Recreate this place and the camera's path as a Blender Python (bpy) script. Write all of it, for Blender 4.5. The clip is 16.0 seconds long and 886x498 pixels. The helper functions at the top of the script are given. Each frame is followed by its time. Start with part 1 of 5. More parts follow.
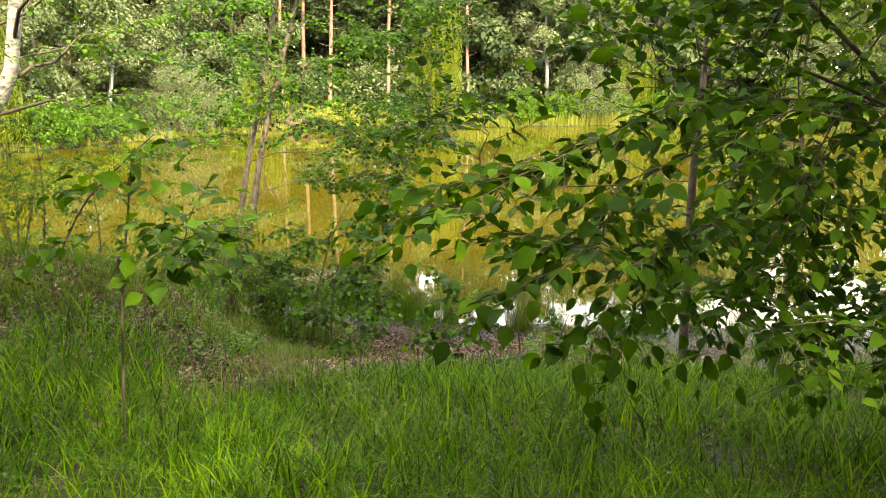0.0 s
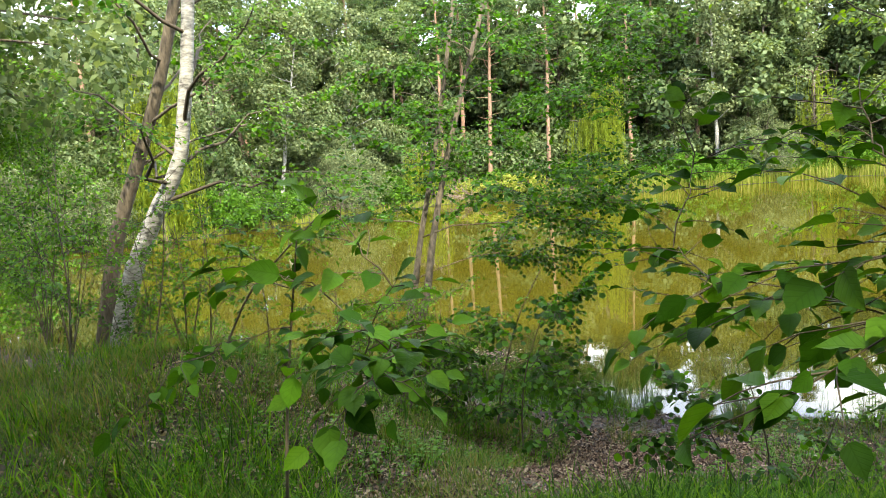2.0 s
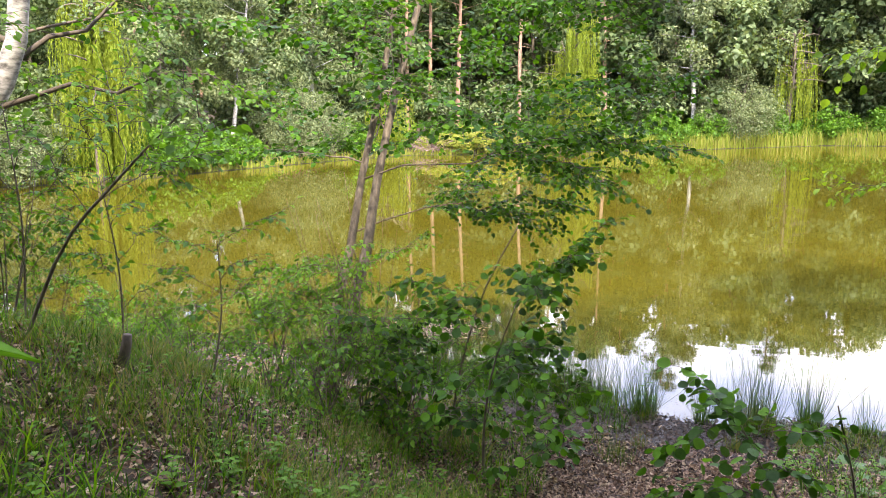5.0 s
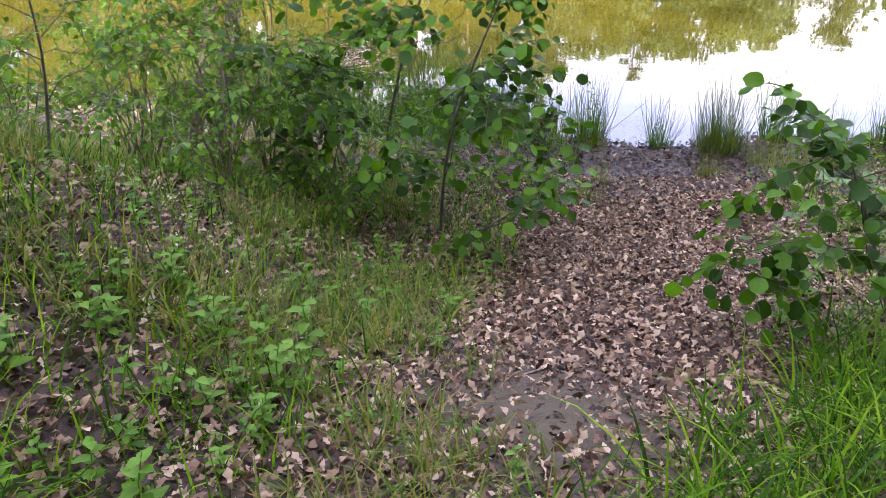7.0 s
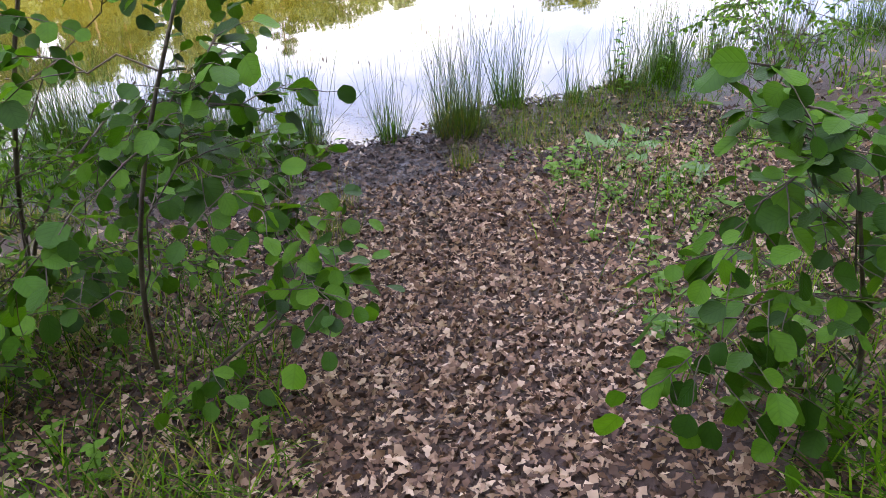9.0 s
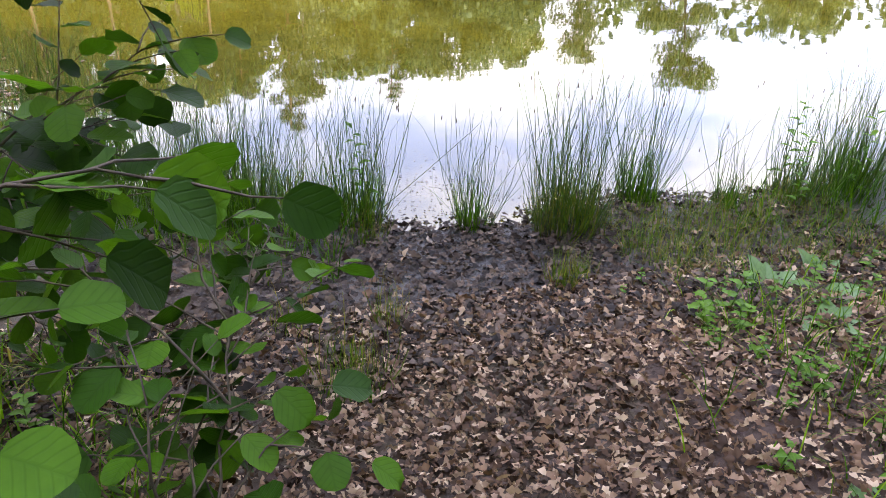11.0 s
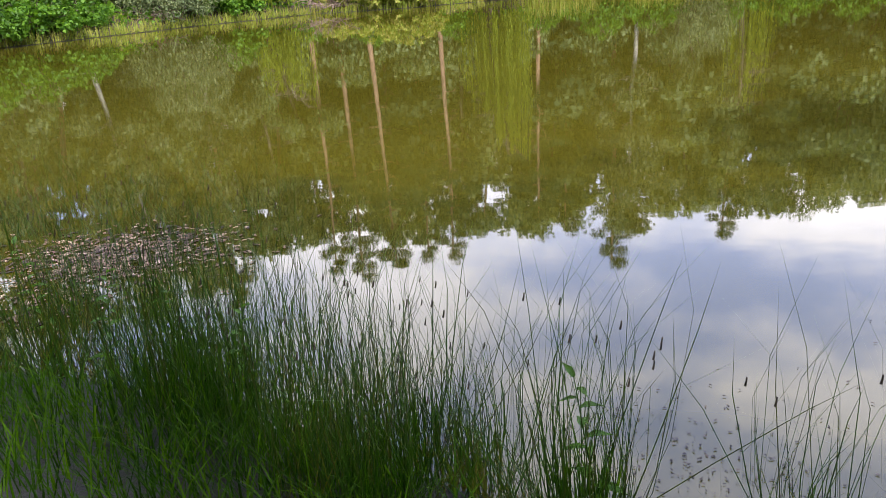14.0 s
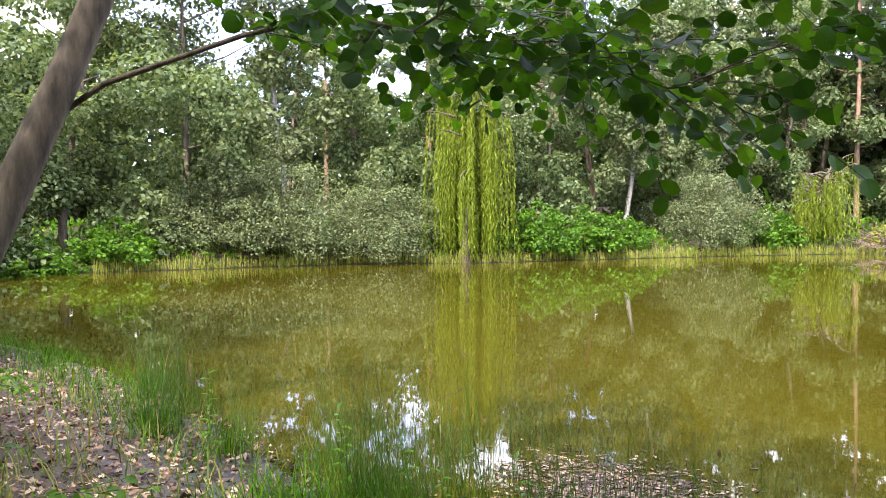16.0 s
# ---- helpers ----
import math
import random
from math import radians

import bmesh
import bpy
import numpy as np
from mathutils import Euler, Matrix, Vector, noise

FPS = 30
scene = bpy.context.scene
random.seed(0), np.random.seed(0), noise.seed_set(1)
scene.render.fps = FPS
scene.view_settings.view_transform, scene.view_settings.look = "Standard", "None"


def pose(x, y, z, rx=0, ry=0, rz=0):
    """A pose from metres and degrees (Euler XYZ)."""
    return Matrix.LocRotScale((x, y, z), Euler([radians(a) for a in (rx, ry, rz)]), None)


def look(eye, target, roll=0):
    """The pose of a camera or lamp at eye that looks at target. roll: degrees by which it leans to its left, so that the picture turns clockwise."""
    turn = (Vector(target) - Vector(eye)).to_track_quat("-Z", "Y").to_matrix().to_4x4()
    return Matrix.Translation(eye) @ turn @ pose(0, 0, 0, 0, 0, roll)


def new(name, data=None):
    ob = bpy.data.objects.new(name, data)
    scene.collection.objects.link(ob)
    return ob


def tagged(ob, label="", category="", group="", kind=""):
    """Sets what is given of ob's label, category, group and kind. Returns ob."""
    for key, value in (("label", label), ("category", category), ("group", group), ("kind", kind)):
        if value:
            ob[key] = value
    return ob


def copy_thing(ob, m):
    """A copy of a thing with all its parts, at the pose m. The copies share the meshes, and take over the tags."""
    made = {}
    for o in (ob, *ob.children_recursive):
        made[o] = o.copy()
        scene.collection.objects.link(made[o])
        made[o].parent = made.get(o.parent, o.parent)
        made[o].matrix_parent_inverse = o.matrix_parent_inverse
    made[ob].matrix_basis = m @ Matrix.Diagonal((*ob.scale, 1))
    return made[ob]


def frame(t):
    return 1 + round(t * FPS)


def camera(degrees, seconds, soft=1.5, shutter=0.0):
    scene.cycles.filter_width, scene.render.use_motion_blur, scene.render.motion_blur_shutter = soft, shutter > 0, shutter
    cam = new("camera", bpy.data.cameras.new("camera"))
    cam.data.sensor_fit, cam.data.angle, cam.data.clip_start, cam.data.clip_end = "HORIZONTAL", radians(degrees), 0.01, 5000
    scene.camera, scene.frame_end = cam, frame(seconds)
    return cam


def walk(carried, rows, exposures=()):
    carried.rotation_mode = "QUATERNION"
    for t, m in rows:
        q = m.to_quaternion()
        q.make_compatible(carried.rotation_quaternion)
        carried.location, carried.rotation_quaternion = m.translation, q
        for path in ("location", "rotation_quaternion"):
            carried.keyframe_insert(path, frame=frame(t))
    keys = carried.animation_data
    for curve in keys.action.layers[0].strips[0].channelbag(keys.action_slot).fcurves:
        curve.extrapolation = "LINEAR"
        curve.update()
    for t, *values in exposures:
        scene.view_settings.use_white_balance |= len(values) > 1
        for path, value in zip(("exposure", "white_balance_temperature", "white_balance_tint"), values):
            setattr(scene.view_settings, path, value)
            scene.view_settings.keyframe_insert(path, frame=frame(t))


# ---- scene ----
cam = camera(58.2, 16.0, 0.5)
PATH = [
    (0, (-0.176, -0.009, 4.025), (-0.133, 2.233, 3.513), 0.5),
    (0.5, (-0.274, 0.187, 4.030), (-0.313, 2.424, 3.497), 0.9),
    (1, (-0.345, 0.457, 3.990), (-0.546, 2.686, 3.468), -0.2),
    (1.5, (-0.463, 0.862, 3.943), (-0.891, 3.067, 3.452), -1.1),
    (2, (-0.621, 1.280, 3.880), (-1.032, 3.522, 3.579), -3.4),
    (2.5, (-0.760, 1.680, 3.808), (-1.071, 3.939, 3.509), -2.0),
    (3, (-0.811, 2.198, 3.689), (-1.128, 4.459, 3.405), -1.9),
    (3.2, (-0.810, 2.357, 3.680), (-1.110, 4.620, 3.402), -1.7),
    (5.3, (-0.938, 3.949, 3.410), (-1.260, 6.181, 2.964), -0.2),
    (5.5, (-1.037, 4.101, 3.374), (-1.451, 6.318, 2.924), -0.5),
    (6, (-1.230, 4.448, 3.274), (-1.738, 6.609, 2.669), -0.8),
    (6.5, (-1.358, 4.853, 3.130), (-1.801, 6.897, 2.173), -2.0),
    (7, (-1.511, 5.232, 2.989), (-1.442, 7.216, 1.827), -1.6),
    (7.5, (-1.546, 5.669, 2.908), (-1.173, 7.621, 1.750), -3.9),
    (8, (-1.566, 6.086, 2.786), (-0.960, 7.979, 1.630), -2.1),
    (8.2, (-1.555, 6.249, 2.755), (-0.751, 8.056, 1.580), -1.1),
    (10.3, (-1.079, 7.820, 2.245), (-0.178, 9.512, 0.974), -3.1),
    (10.5, (-1.000, 7.909, 2.202), (-0.177, 9.666, 0.968), -0.9),
    (11, (-0.783, 8.347, 2.047), (-0.078, 10.235, 0.938), 2.3),
    (11.5, (-0.465, 8.746, 1.937), (0.406, 10.587, 0.868), 2.1),
    (12, (-0.243, 9.107, 1.847), (0.639, 10.943, 0.777), 2.3),
    (12.5, (-0.118, 9.437, 1.799), (0.711, 11.318, 0.767), 1.0),
    (13, (-0.002, 9.762, 1.728), (0.428, 11.830, 0.816), -1.7),
    (13.5, (-0.005, 9.987, 1.705), (0.177, 12.108, 0.834), -2.9),
    (14, (-0.046, 10.205, 1.701), (-0.213, 12.369, 0.942), -3.8),
    (14.5, (-0.022, 10.334, 1.733), (-0.711, 12.472, 1.239), -2.7),
    (15, (-0.068, 10.513, 1.713), (-1.345, 12.397, 1.389), -1.7),
    (15.5, (-0.156, 10.533, 1.742), (-1.582, 12.333, 1.609), -0.5),
    (16, (-0.193, 10.558, 1.753), (-1.667, 12.321, 1.670), -0.5),
]
EXPOSURES = [(0.0, 1.9, 8800, 10), (1.0, 1.82, 6900, 1), (2.0, 1.5, 7000, 3), (3.0, 1.5, 7100, 8), (5.5, 1.85, 6600, 22), (6.5, 2.0, 6400, 29), (7.0, 2.0, 6400, 28), (8.0, 1.68, 6500, 24),
             (10.5, 1.95, 6500, 22), (11.5, 1.15, 6650, 17), (12.5, 0.78, 6450, 17), (13.5, 0.75, 6300, 16), (14.5, 0.76, 6500, 16), (15.0, 1.05, 6500, 16), (15.5, 1.28, 6500, 18), (16.0, 1.32, 6500, 18)]
walk(cam, [(t, look(eye, target, roll)) for t, eye, target, roll in PATH], EXPOSURES)

# ---- world, sun ----
SUN_ELEVATION, SUN_AZIMUTH = 50.0, 158.0   # degrees; azimuth of the sun measured from +y towards +x
world = bpy.data.worlds.new("sky")
scene.world = world
world.use_nodes = True
wn, wl = world.node_tree.nodes, world.node_tree.links
wn.clear()
sky = wn.new("ShaderNodeTexSky")
sky.sky_type, sky.sun_disc = "NISHITA", False
sky.sun_elevation, sky.sun_rotation = radians(SUN_ELEVATION), radians(SUN_AZIMUTH)
coord = wn.new("ShaderNodeTexCoord")
stretch = wn.new("ShaderNodeMapping")
stretch.inputs["Scale"].default_value = (1.6, 1.6, 3.2)
cloud = wn.new("ShaderNodeTexNoise")
cloud.inputs["Scale"].default_value, cloud.inputs["Detail"].default_value, cloud.inputs["Roughness"].default_value = 2.2, 6.0, 0.55
cover = wn.new("ShaderNodeValToRGB")
cover.color_ramp.elements[0].position, cover.color_ramp.elements[1].position = 0.4, 0.7
cover.color_ramp.elements[0].color, cover.color_ramp.elements[1].color = (0.6, 0.6, 0.6, 1), (0.97, 0.97, 0.97, 1)
sky_part, cloud_part, both, out = wn.new("ShaderNodeBackground"), wn.new("ShaderNodeBackground"), wn.new("ShaderNodeMixShader"), wn.new("ShaderNodeOutputWorld")
sky_part.inputs["Strength"].default_value = 0.15
cloud_part.inputs["Strength"].default_value = 2.95
wl.new(coord.outputs["Generated"], stretch.inputs["Vector"])
wl.new(stretch.outputs["Vector"], cloud.inputs["Vector"])
wl.new(cloud.outputs["Fac"], cover.inputs["Fac"])
tone = wn.new("ShaderNodeValToRGB")   # thin cloud lets the blue through, thick cloud is white
tone.color_ramp.elements[0].position, tone.color_ramp.elements[1].position = 0.42, 0.6
tone.color_ramp.elements[0].color, tone.color_ramp.elements[1].color = (0.5, 0.6, 0.95, 1), (0.97, 0.96, 1.0, 1)
wl.new(cloud.outputs["Fac"], tone.inputs["Fac"])
wl.new(tone.outputs["Color"], cloud_part.inputs["Color"])
wl.new(sky.outputs["Color"], sky_part.inputs["Color"])
wl.new(cover.outputs["Color"], both.inputs["Fac"])
wl.new(sky_part.outputs["Background"], both.inputs[1])
wl.new(cloud_part.outputs["Background"], both.inputs[2])
wl.new(both.outputs["Shader"], out.inputs["Surface"])

sun_data = bpy.data.lights.new("sun", "SUN")
sun_data.energy, sun_data.angle, sun_data.color = 5.0, radians(1.5), (1.0, 0.93, 0.78)
sun = new("sun", sun_data)
sun_way = Vector((math.sin(radians(SUN_AZIMUTH)) * math.cos(radians(SUN_ELEVATION)), math.cos(radians(SUN_AZIMUTH)) * math.cos(radians(SUN_ELEVATION)), math.sin(radians(SUN_ELEVATION))))
sun.matrix_world = look(sun_way * 50, (0, 0, 0))

# ---- materials ----
def material(name):
    m = bpy.data.materials.new(name)
    m.use_nodes = True
    n = m.node_tree.nodes
    return m, n, m.node_tree.links, n["Principled BSDF"], n["Material Output"]


def ramp(n, colours):
    r = n.new("ShaderNodeValToRGB")
    while len(r.color_ramp.elements) < len(colours):
        r.color_ramp.elements.new(0.5)
    for k, (e, c) in enumerate(zip(r.color_ramp.elements, colours)):
        e.position, e.color = k / (len(colours) - 1), (*c, 1)
    return r


def leaf_material(name, colours, through_light=0.35, rough=0.45, gloss=0.4):
    """Leaves: a colour for each leaf, a finer mottle on it, and some light that passes through."""
    m, n, l, b, out = material(name)
    geo, r = n.new("ShaderNodeNewGeometry"), ramp(n, colours)
    l.new(geo.outputs["Random Per Island"], r.inputs["Fac"])
    tex, noise_, mix = n.new("ShaderNodeTexCoord"), n.new("ShaderNodeTexNoise"), n.new("ShaderNodeMixRGB")
    noise_.inputs["Scale"].default_value, noise_.inputs["Detail"].default_value = 45, 3
    l.new(tex.outputs["Object"], noise_.inputs["Vector"])
    dim = ramp(n, [(0.72, 0.74, 0.7), (1.15, 1.12, 1.0)])
    l.new(noise_.outputs["Fac"], dim.inputs["Fac"])
    mix.blend_type = "MULTIPLY"
    mix.inputs["Fac"].default_value = 1
    l.new(r.outputs["Color"], mix.inputs["Color1"])
    l.new(dim.outputs["Color"], mix.inputs["Color2"])
    # veins: a midrib and slanting side veins, on leaves that carry their own across and along
    blade, part_, side, slant, wave, vein = (n.new("ShaderNodeAttribute"), n.new("ShaderNodeSeparateXYZ"), n.new("ShaderNodeMath"), n.new("ShaderNodeMath"), n.new("ShaderNodeMath"), n.new("ShaderNodeMath"))
    blade.attribute_name = "blade"
    side.operation, slant.operation, wave.operation, vein.operation = "ABSOLUTE", "MULTIPLY_ADD", "PINGPONG", "MULTIPLY"
    l.new(blade.outputs["Vector"], part_.inputs["Vector"])
    l.new(part_.outputs["X"], side.inputs[0])
    l.new(side.outputs["Value"], slant.inputs[0])
    slant.inputs[1].default_value = -0.8
    l.new(part_.outputs["Y"], slant.inputs[2])
    l.new(slant.outputs["Value"], wave.inputs[0])
    wave.inputs[1].default_value = 0.085
    edge, rib, line = n.new("ShaderNodeMapRange"), n.new("ShaderNodeMapRange"), ramp(n, [(0.9, 0.92, 0.87), (1.04, 1.04, 1.04)])
    edge.inputs["From Min"].default_value, edge.inputs["From Max"].default_value = 0.0, 0.03
    rib.inputs["From Min"].default_value, rib.inputs["From Max"].default_value = 0.0, 0.05
    l.new(wave.outputs["Value"], edge.inputs["Value"])
    l.new(side.outputs["Value"], rib.inputs["Value"])
    l.new(edge.outputs["Result"], vein.inputs[0])
    l.new(rib.outputs["Result"], vein.inputs[1])
    l.new(vein.outputs["Value"], line.inputs["Fac"])
    ribbed, relief = n.new("ShaderNodeMixRGB"), n.new("ShaderNodeBump")
    ribbed.blend_type = "MULTIPLY"
    ribbed.inputs["Fac"].default_value = 1
    l.new(mix.outputs["Color"], ribbed.inputs["Color1"])
    l.new(line.outputs["Color"], ribbed.inputs["Color2"])
    relief.inputs["Strength"].default_value, relief.inputs["Distance"].default_value = 0.22, 0.004
    l.new(vein.outputs["Value"], relief.inputs["Height"])
    l.new(relief.outputs["Normal"], b.inputs["Normal"])
    mix = ribbed
    l.new(mix.outputs["Color"], b.inputs["Base Color"])
    b.inputs["Roughness"].default_value = rough
    b.inputs["Specular IOR Level"].default_value = gloss
    tr, add = n.new("ShaderNodeBsdfTranslucent"), n.new("ShaderNodeMixShader")
    warm = n.new("ShaderNodeMixRGB")
    warm.blend_type = "MULTIPLY"
    warm.inputs["Fac"].default_value = 1
    warm.inputs["Color2"].default_value = (1.7, 1.6, 0.7, 1)
    l.new(mix.outputs["Color"], warm.inputs["Color1"])
    l.new(warm.outputs["Color"], tr.inputs["Color"])
    add.inputs["Fac"].default_value = through_light
    l.new(b.outputs["BSDF"], add.inputs[1])
    l.new(tr.outputs["BSDF"], add.inputs[2])
    l.new(add.outputs["Shader"], out.inputs["Surface"])
    return m


def bark_material(name, dark, light, scale=14, squash=0.25, bump=0.5):
    m, n, l, b, out = material(name)
    tex, mp, no, r = n.new("ShaderNodeTexCoord"), n.new("ShaderNodeMapping"), n.new("ShaderNodeTexNoise"), ramp(n, [dark, light])
    mp.inputs["Scale"].default_value = (1, 1, squash)
    no.inputs["Scale"].default_value, no.inputs["Detail"].default_value, no.inputs["Roughness"].default_value = scale, 7, 0.65
    l.new(tex.outputs["Object"], mp.inputs["Vector"])
    l.new(mp.outputs["Vector"], no.inputs["Vector"])
    l.new(no.outputs["Fac"], r.inputs["Fac"])
    r.color_ramp.elements[0].position, r.color_ramp.elements[1].position = 0.32, 0.68
    l.new(r.outputs["Color"], b.inputs["Base Color"])
    bp = n.new("ShaderNodeBump")
    bp.inputs["Strength"].default_value, bp.inputs["Distance"].default_value = bump, 0.02
    l.new(no.outputs["Fac"], bp.inputs["Height"])
    l.new(bp.outputs["Normal"], b.inputs["Normal"])
    b.inputs["Roughness"].default_value = 0.85
    return m


def soil_material():
    """Brown woodland soil, darker and wetter mud by the water's edge, mossy green-brown away from the path."""
    m, n, l, b, out = material("soil")
    geo, big, fine = n.new("ShaderNodeNewGeometry"), n.new("ShaderNodeTexNoise"), n.new("ShaderNodeTexNoise")
    big.inputs["Scale"].default_value, big.inputs["Detail"].default_value = 0.9, 5
    fine.inputs["Scale"].default_value, fine.inputs["Detail"].default_value, fine.inputs["Roughness"].default_value = 28, 8, 0.7
    for t_ in (big, fine):
        l.new(geo.outputs["Position"], t_.inputs["Vector"])
    c1, c2 = ramp(n, [(0.02, 0.011, 0.008), (0.075, 0.046, 0.034)]), ramp(n, [(0.03, 0.03, 0.01), (0.075, 0.052, 0.035)])
    l.new(fine.outputs["Fac"], c1.inputs["Fac"])
    l.new(fine.outputs["Fac"], c2.inputs["Fac"])
    mix = n.new("ShaderNodeMixRGB")
    r = ramp(n, [(0, 0, 0), (1, 1, 1)])
    r.color_ramp.elements[0].position, r.color_ramp.elements[1].position = 0.42, 0.62
    l.new(big.outputs["Fac"], r.inputs["Fac"])
    l.new(r.outputs["Color"], mix.inputs["Fac"])
    l.new(c1.outputs["Color"], mix.inputs["Color1"])
    l.new(c2.outputs["Color"], mix.inputs["Color2"])
    sep, wet = n.new("ShaderNodeSeparateXYZ"), n.new("ShaderNodeMapRange")
    l.new(geo.outputs["Position"], sep.inputs["Vector"])
    wob = n.new("ShaderNodeMath")
    wob.operation = "MULTIPLY_ADD"
    wob.inputs[1].default_value = 0.14
    l.new(big.outputs["Fac"], wob.inputs[0])
    l.new(sep.outputs["Z"], wob.inputs[2])
    wet.inputs["From Min"].default_value, wet.inputs["From Max"].default_value = 0.1, 0.24
    l.new(wob.outputs["Value"], wet.inputs["Value"])
    mud = n.new("ShaderNodeMixRGB")
    mud.inputs["Color1"].default_value = (0.012, 0.0095, 0.0095, 1)
    l.new(wet.outputs["Result"], mud.inputs["Fac"])
    l.new(mix.outputs["Color"], mud.inputs["Color2"])
    l.new(mud.outputs["Color"], b.inputs["Base Color"])
    ro = n.new("ShaderNodeMapRange")
    ro.inputs["To Min"].default_value, ro.inputs["To Max"].default_value = 0.35, 0.92
    l.new(wet.outputs["Result"], ro.inputs["Value"])
    l.new(ro.outputs["Result"], b.inputs["Roughness"])
    bp = n.new("ShaderNodeBump")
    bp.inputs["Strength"].default_value, bp.inputs["Distance"].default_value = 0.7, 0.02
    l.new(fine.outputs["Fac"], bp.inputs["Height"])
    l.new(bp.outputs["Normal"], b.inputs["Normal"])
    return m


def water_material():
    """Turbid olive pond water with a still, faintly rippled surface."""
    m, n, l, b, out = material("pond water")
    geo, no, big = n.new("ShaderNodeNewGeometry"), n.new("ShaderNodeTexNoise"), n.new("ShaderNodeTexNoise")
    mp = n.new("ShaderNodeMapping")
    mp.inputs["Scale"].default_value = (1.0, 1.6, 1.0)
    l.new(geo.outputs["Position"], mp.inputs["Vector"])
    no.inputs["Scale"].default_value, no.inputs["Detail"].default_value = 1.8, 2
    big.inputs["Scale"].default_value, big.inputs["Detail"].default_value = 0.16, 3
    l.new(mp.outputs["Vector"], no.inputs["Vector"])
    l.new(mp.outputs["Vector"], big.inputs["Vector"])
    c = ramp(n, [(0.038, 0.034, 0.0033), (0.06, 0.052, 0.005)])
    l.new(big.outputs["Fac"], c.inputs["Fac"])
    l.new(c.outputs["Color"], b.inputs["Base Color"])
    b.inputs["Roughness"].default_value, b.inputs["IOR"].default_value = 0.022, 1.5
    bp = n.new("ShaderNodeBump")
    bp.inputs["Strength"].default_value, bp.inputs["Distance"].default_value = 0.035, 0.02
    l.new(no.outputs["Fac"], bp.inputs["Height"])
    l.new(bp.outputs["Normal"], b.inputs["Normal"])
    return m


M_SOIL, M_WATER = soil_material(), water_material()
M_ALDER = leaf_material("alder leaf", [(0.013, 0.045, 0.004), (0.032, 0.1, 0.006), (0.08, 0.2, 0.01)], 0.38, 0.5, 0.16)
M_HAZEL = leaf_material("hazel leaf", [(0.014, 0.05, 0.004), (0.034, 0.1, 0.007), (0.075, 0.175, 0.012)], 0.3, 0.6, 0.08)
M_BUSH = leaf_material("bush leaf", [(0.035, 0.1, 0.008), (0.075, 0.18, 0.013), (0.13, 0.26, 0.025)], 0.4, 0.55, 0.25)
M_SUNNY = leaf_material("light green leaf", [(0.08, 0.17, 0.01), (0.14, 0.25, 0.015), (0.2, 0.32, 0.03)], 0.45, 0.55, 0.2)
M_FAR = leaf_material("broad leaf crown", [(0.052, 0.088, 0.038), (0.125, 0.175, 0.088), (0.23, 0.285, 0.165)], 0.38, 0.6, 0.15)
M_SILVER = leaf_material("silver willow leaf", [(0.065, 0.095, 0.046), (0.135, 0.175, 0.092), (0.25, 0.29, 0.17)], 0.3, 0.6, 0.2)
M_WILLOW = leaf_material("weeping willow leaf", [(0.13, 0.19, 0.018), (0.2, 0.27, 0.025), (0.3, 0.36, 0.045)], 0.42, 0.55, 0.2)
M_PINE = leaf_material("pine needles", [(0.022, 0.05, 0.016), (0.045, 0.085, 0.026), (0.08, 0.115, 0.04)], 0.15, 0.7, 0.2)
# leaves inside the wood: its shade is put into the darker colours
M_SHADEWOOD = leaf_material("far wood leaf", [(0.03, 0.055, 0.024), (0.065, 0.1, 0.045), (0.12, 0.16, 0.075)], 0.3, 0.7, 0.15)
M_GRASS = leaf_material("grass blade", [(0.01, 0.037, 0.001), (0.034, 0.108, 0.002), (0.072, 0.185, 0.004), (0.18, 0.31, 0.013)], 0.45, 0.55, 0.1)
M_MARSH = leaf_material("marsh grass blade", [(0.012, 0.045, 0.001), (0.035, 0.11, 0.002), (0.1, 0.22, 0.006)], 0.4, 0.55, 0.1)
M_DRYGRASS = leaf_material("shaded and dry grass", [(0.045, 0.1, 0.008), (0.09, 0.15, 0.018), (0.24, 0.19, 0.07)], 0.35, 0.65, 0.2)
M_RUSH = leaf_material("rush stem", [(0.024, 0.075, 0.007), (0.048, 0.125, 0.01), (0.09, 0.09, 0.022)], 0.12, 0.45, 0.35)
M_REED = leaf_material("bank sedge", [(0.14, 0.2, 0.025), (0.24, 0.3, 0.045), (0.38, 0.34, 0.12)], 0.35, 0.65, 0.2)
M_HERB = leaf_material("herb leaf", [(0.03, 0.1, 0.007), (0.065, 0.17, 0.012), (0.13, 0.27, 0.02)], 0.4, 0.5, 0.25)
M_DOCK = leaf_material("dock leaf", [(0.05, 0.125, 0.035), (0.09, 0.18, 0.06), (0.12, 0.22, 0.08)], 0.3, 0.4, 0.4)
M_LITTER = leaf_material("dead oak leaf", [(0.018, 0.009, 0.006), (0.055, 0.03, 0.021), (0.14, 0.081, 0.058), (0.26, 0.165, 0.122), (0.48, 0.36, 0.29)], 0.1, 0.7, 0.25)
M_WETLEAF = leaf_material("sodden leaf", [(0.008, 0.005, 0.004), (0.025, 0.016, 0.013), (0.055, 0.037, 0.03), (0.14, 0.1, 0.085)], 0.05, 0.65, 0.2)
M_BARK = bark_material("alder bark", (0.04, 0.031, 0.022), (0.17, 0.135, 0.095), 24, 0.22, 0.9)
M_BIRCH = bark_material("birch bark", (0.05, 0.045, 0.04), (0.52, 0.5, 0.46), 9, 2.6, 0.3)
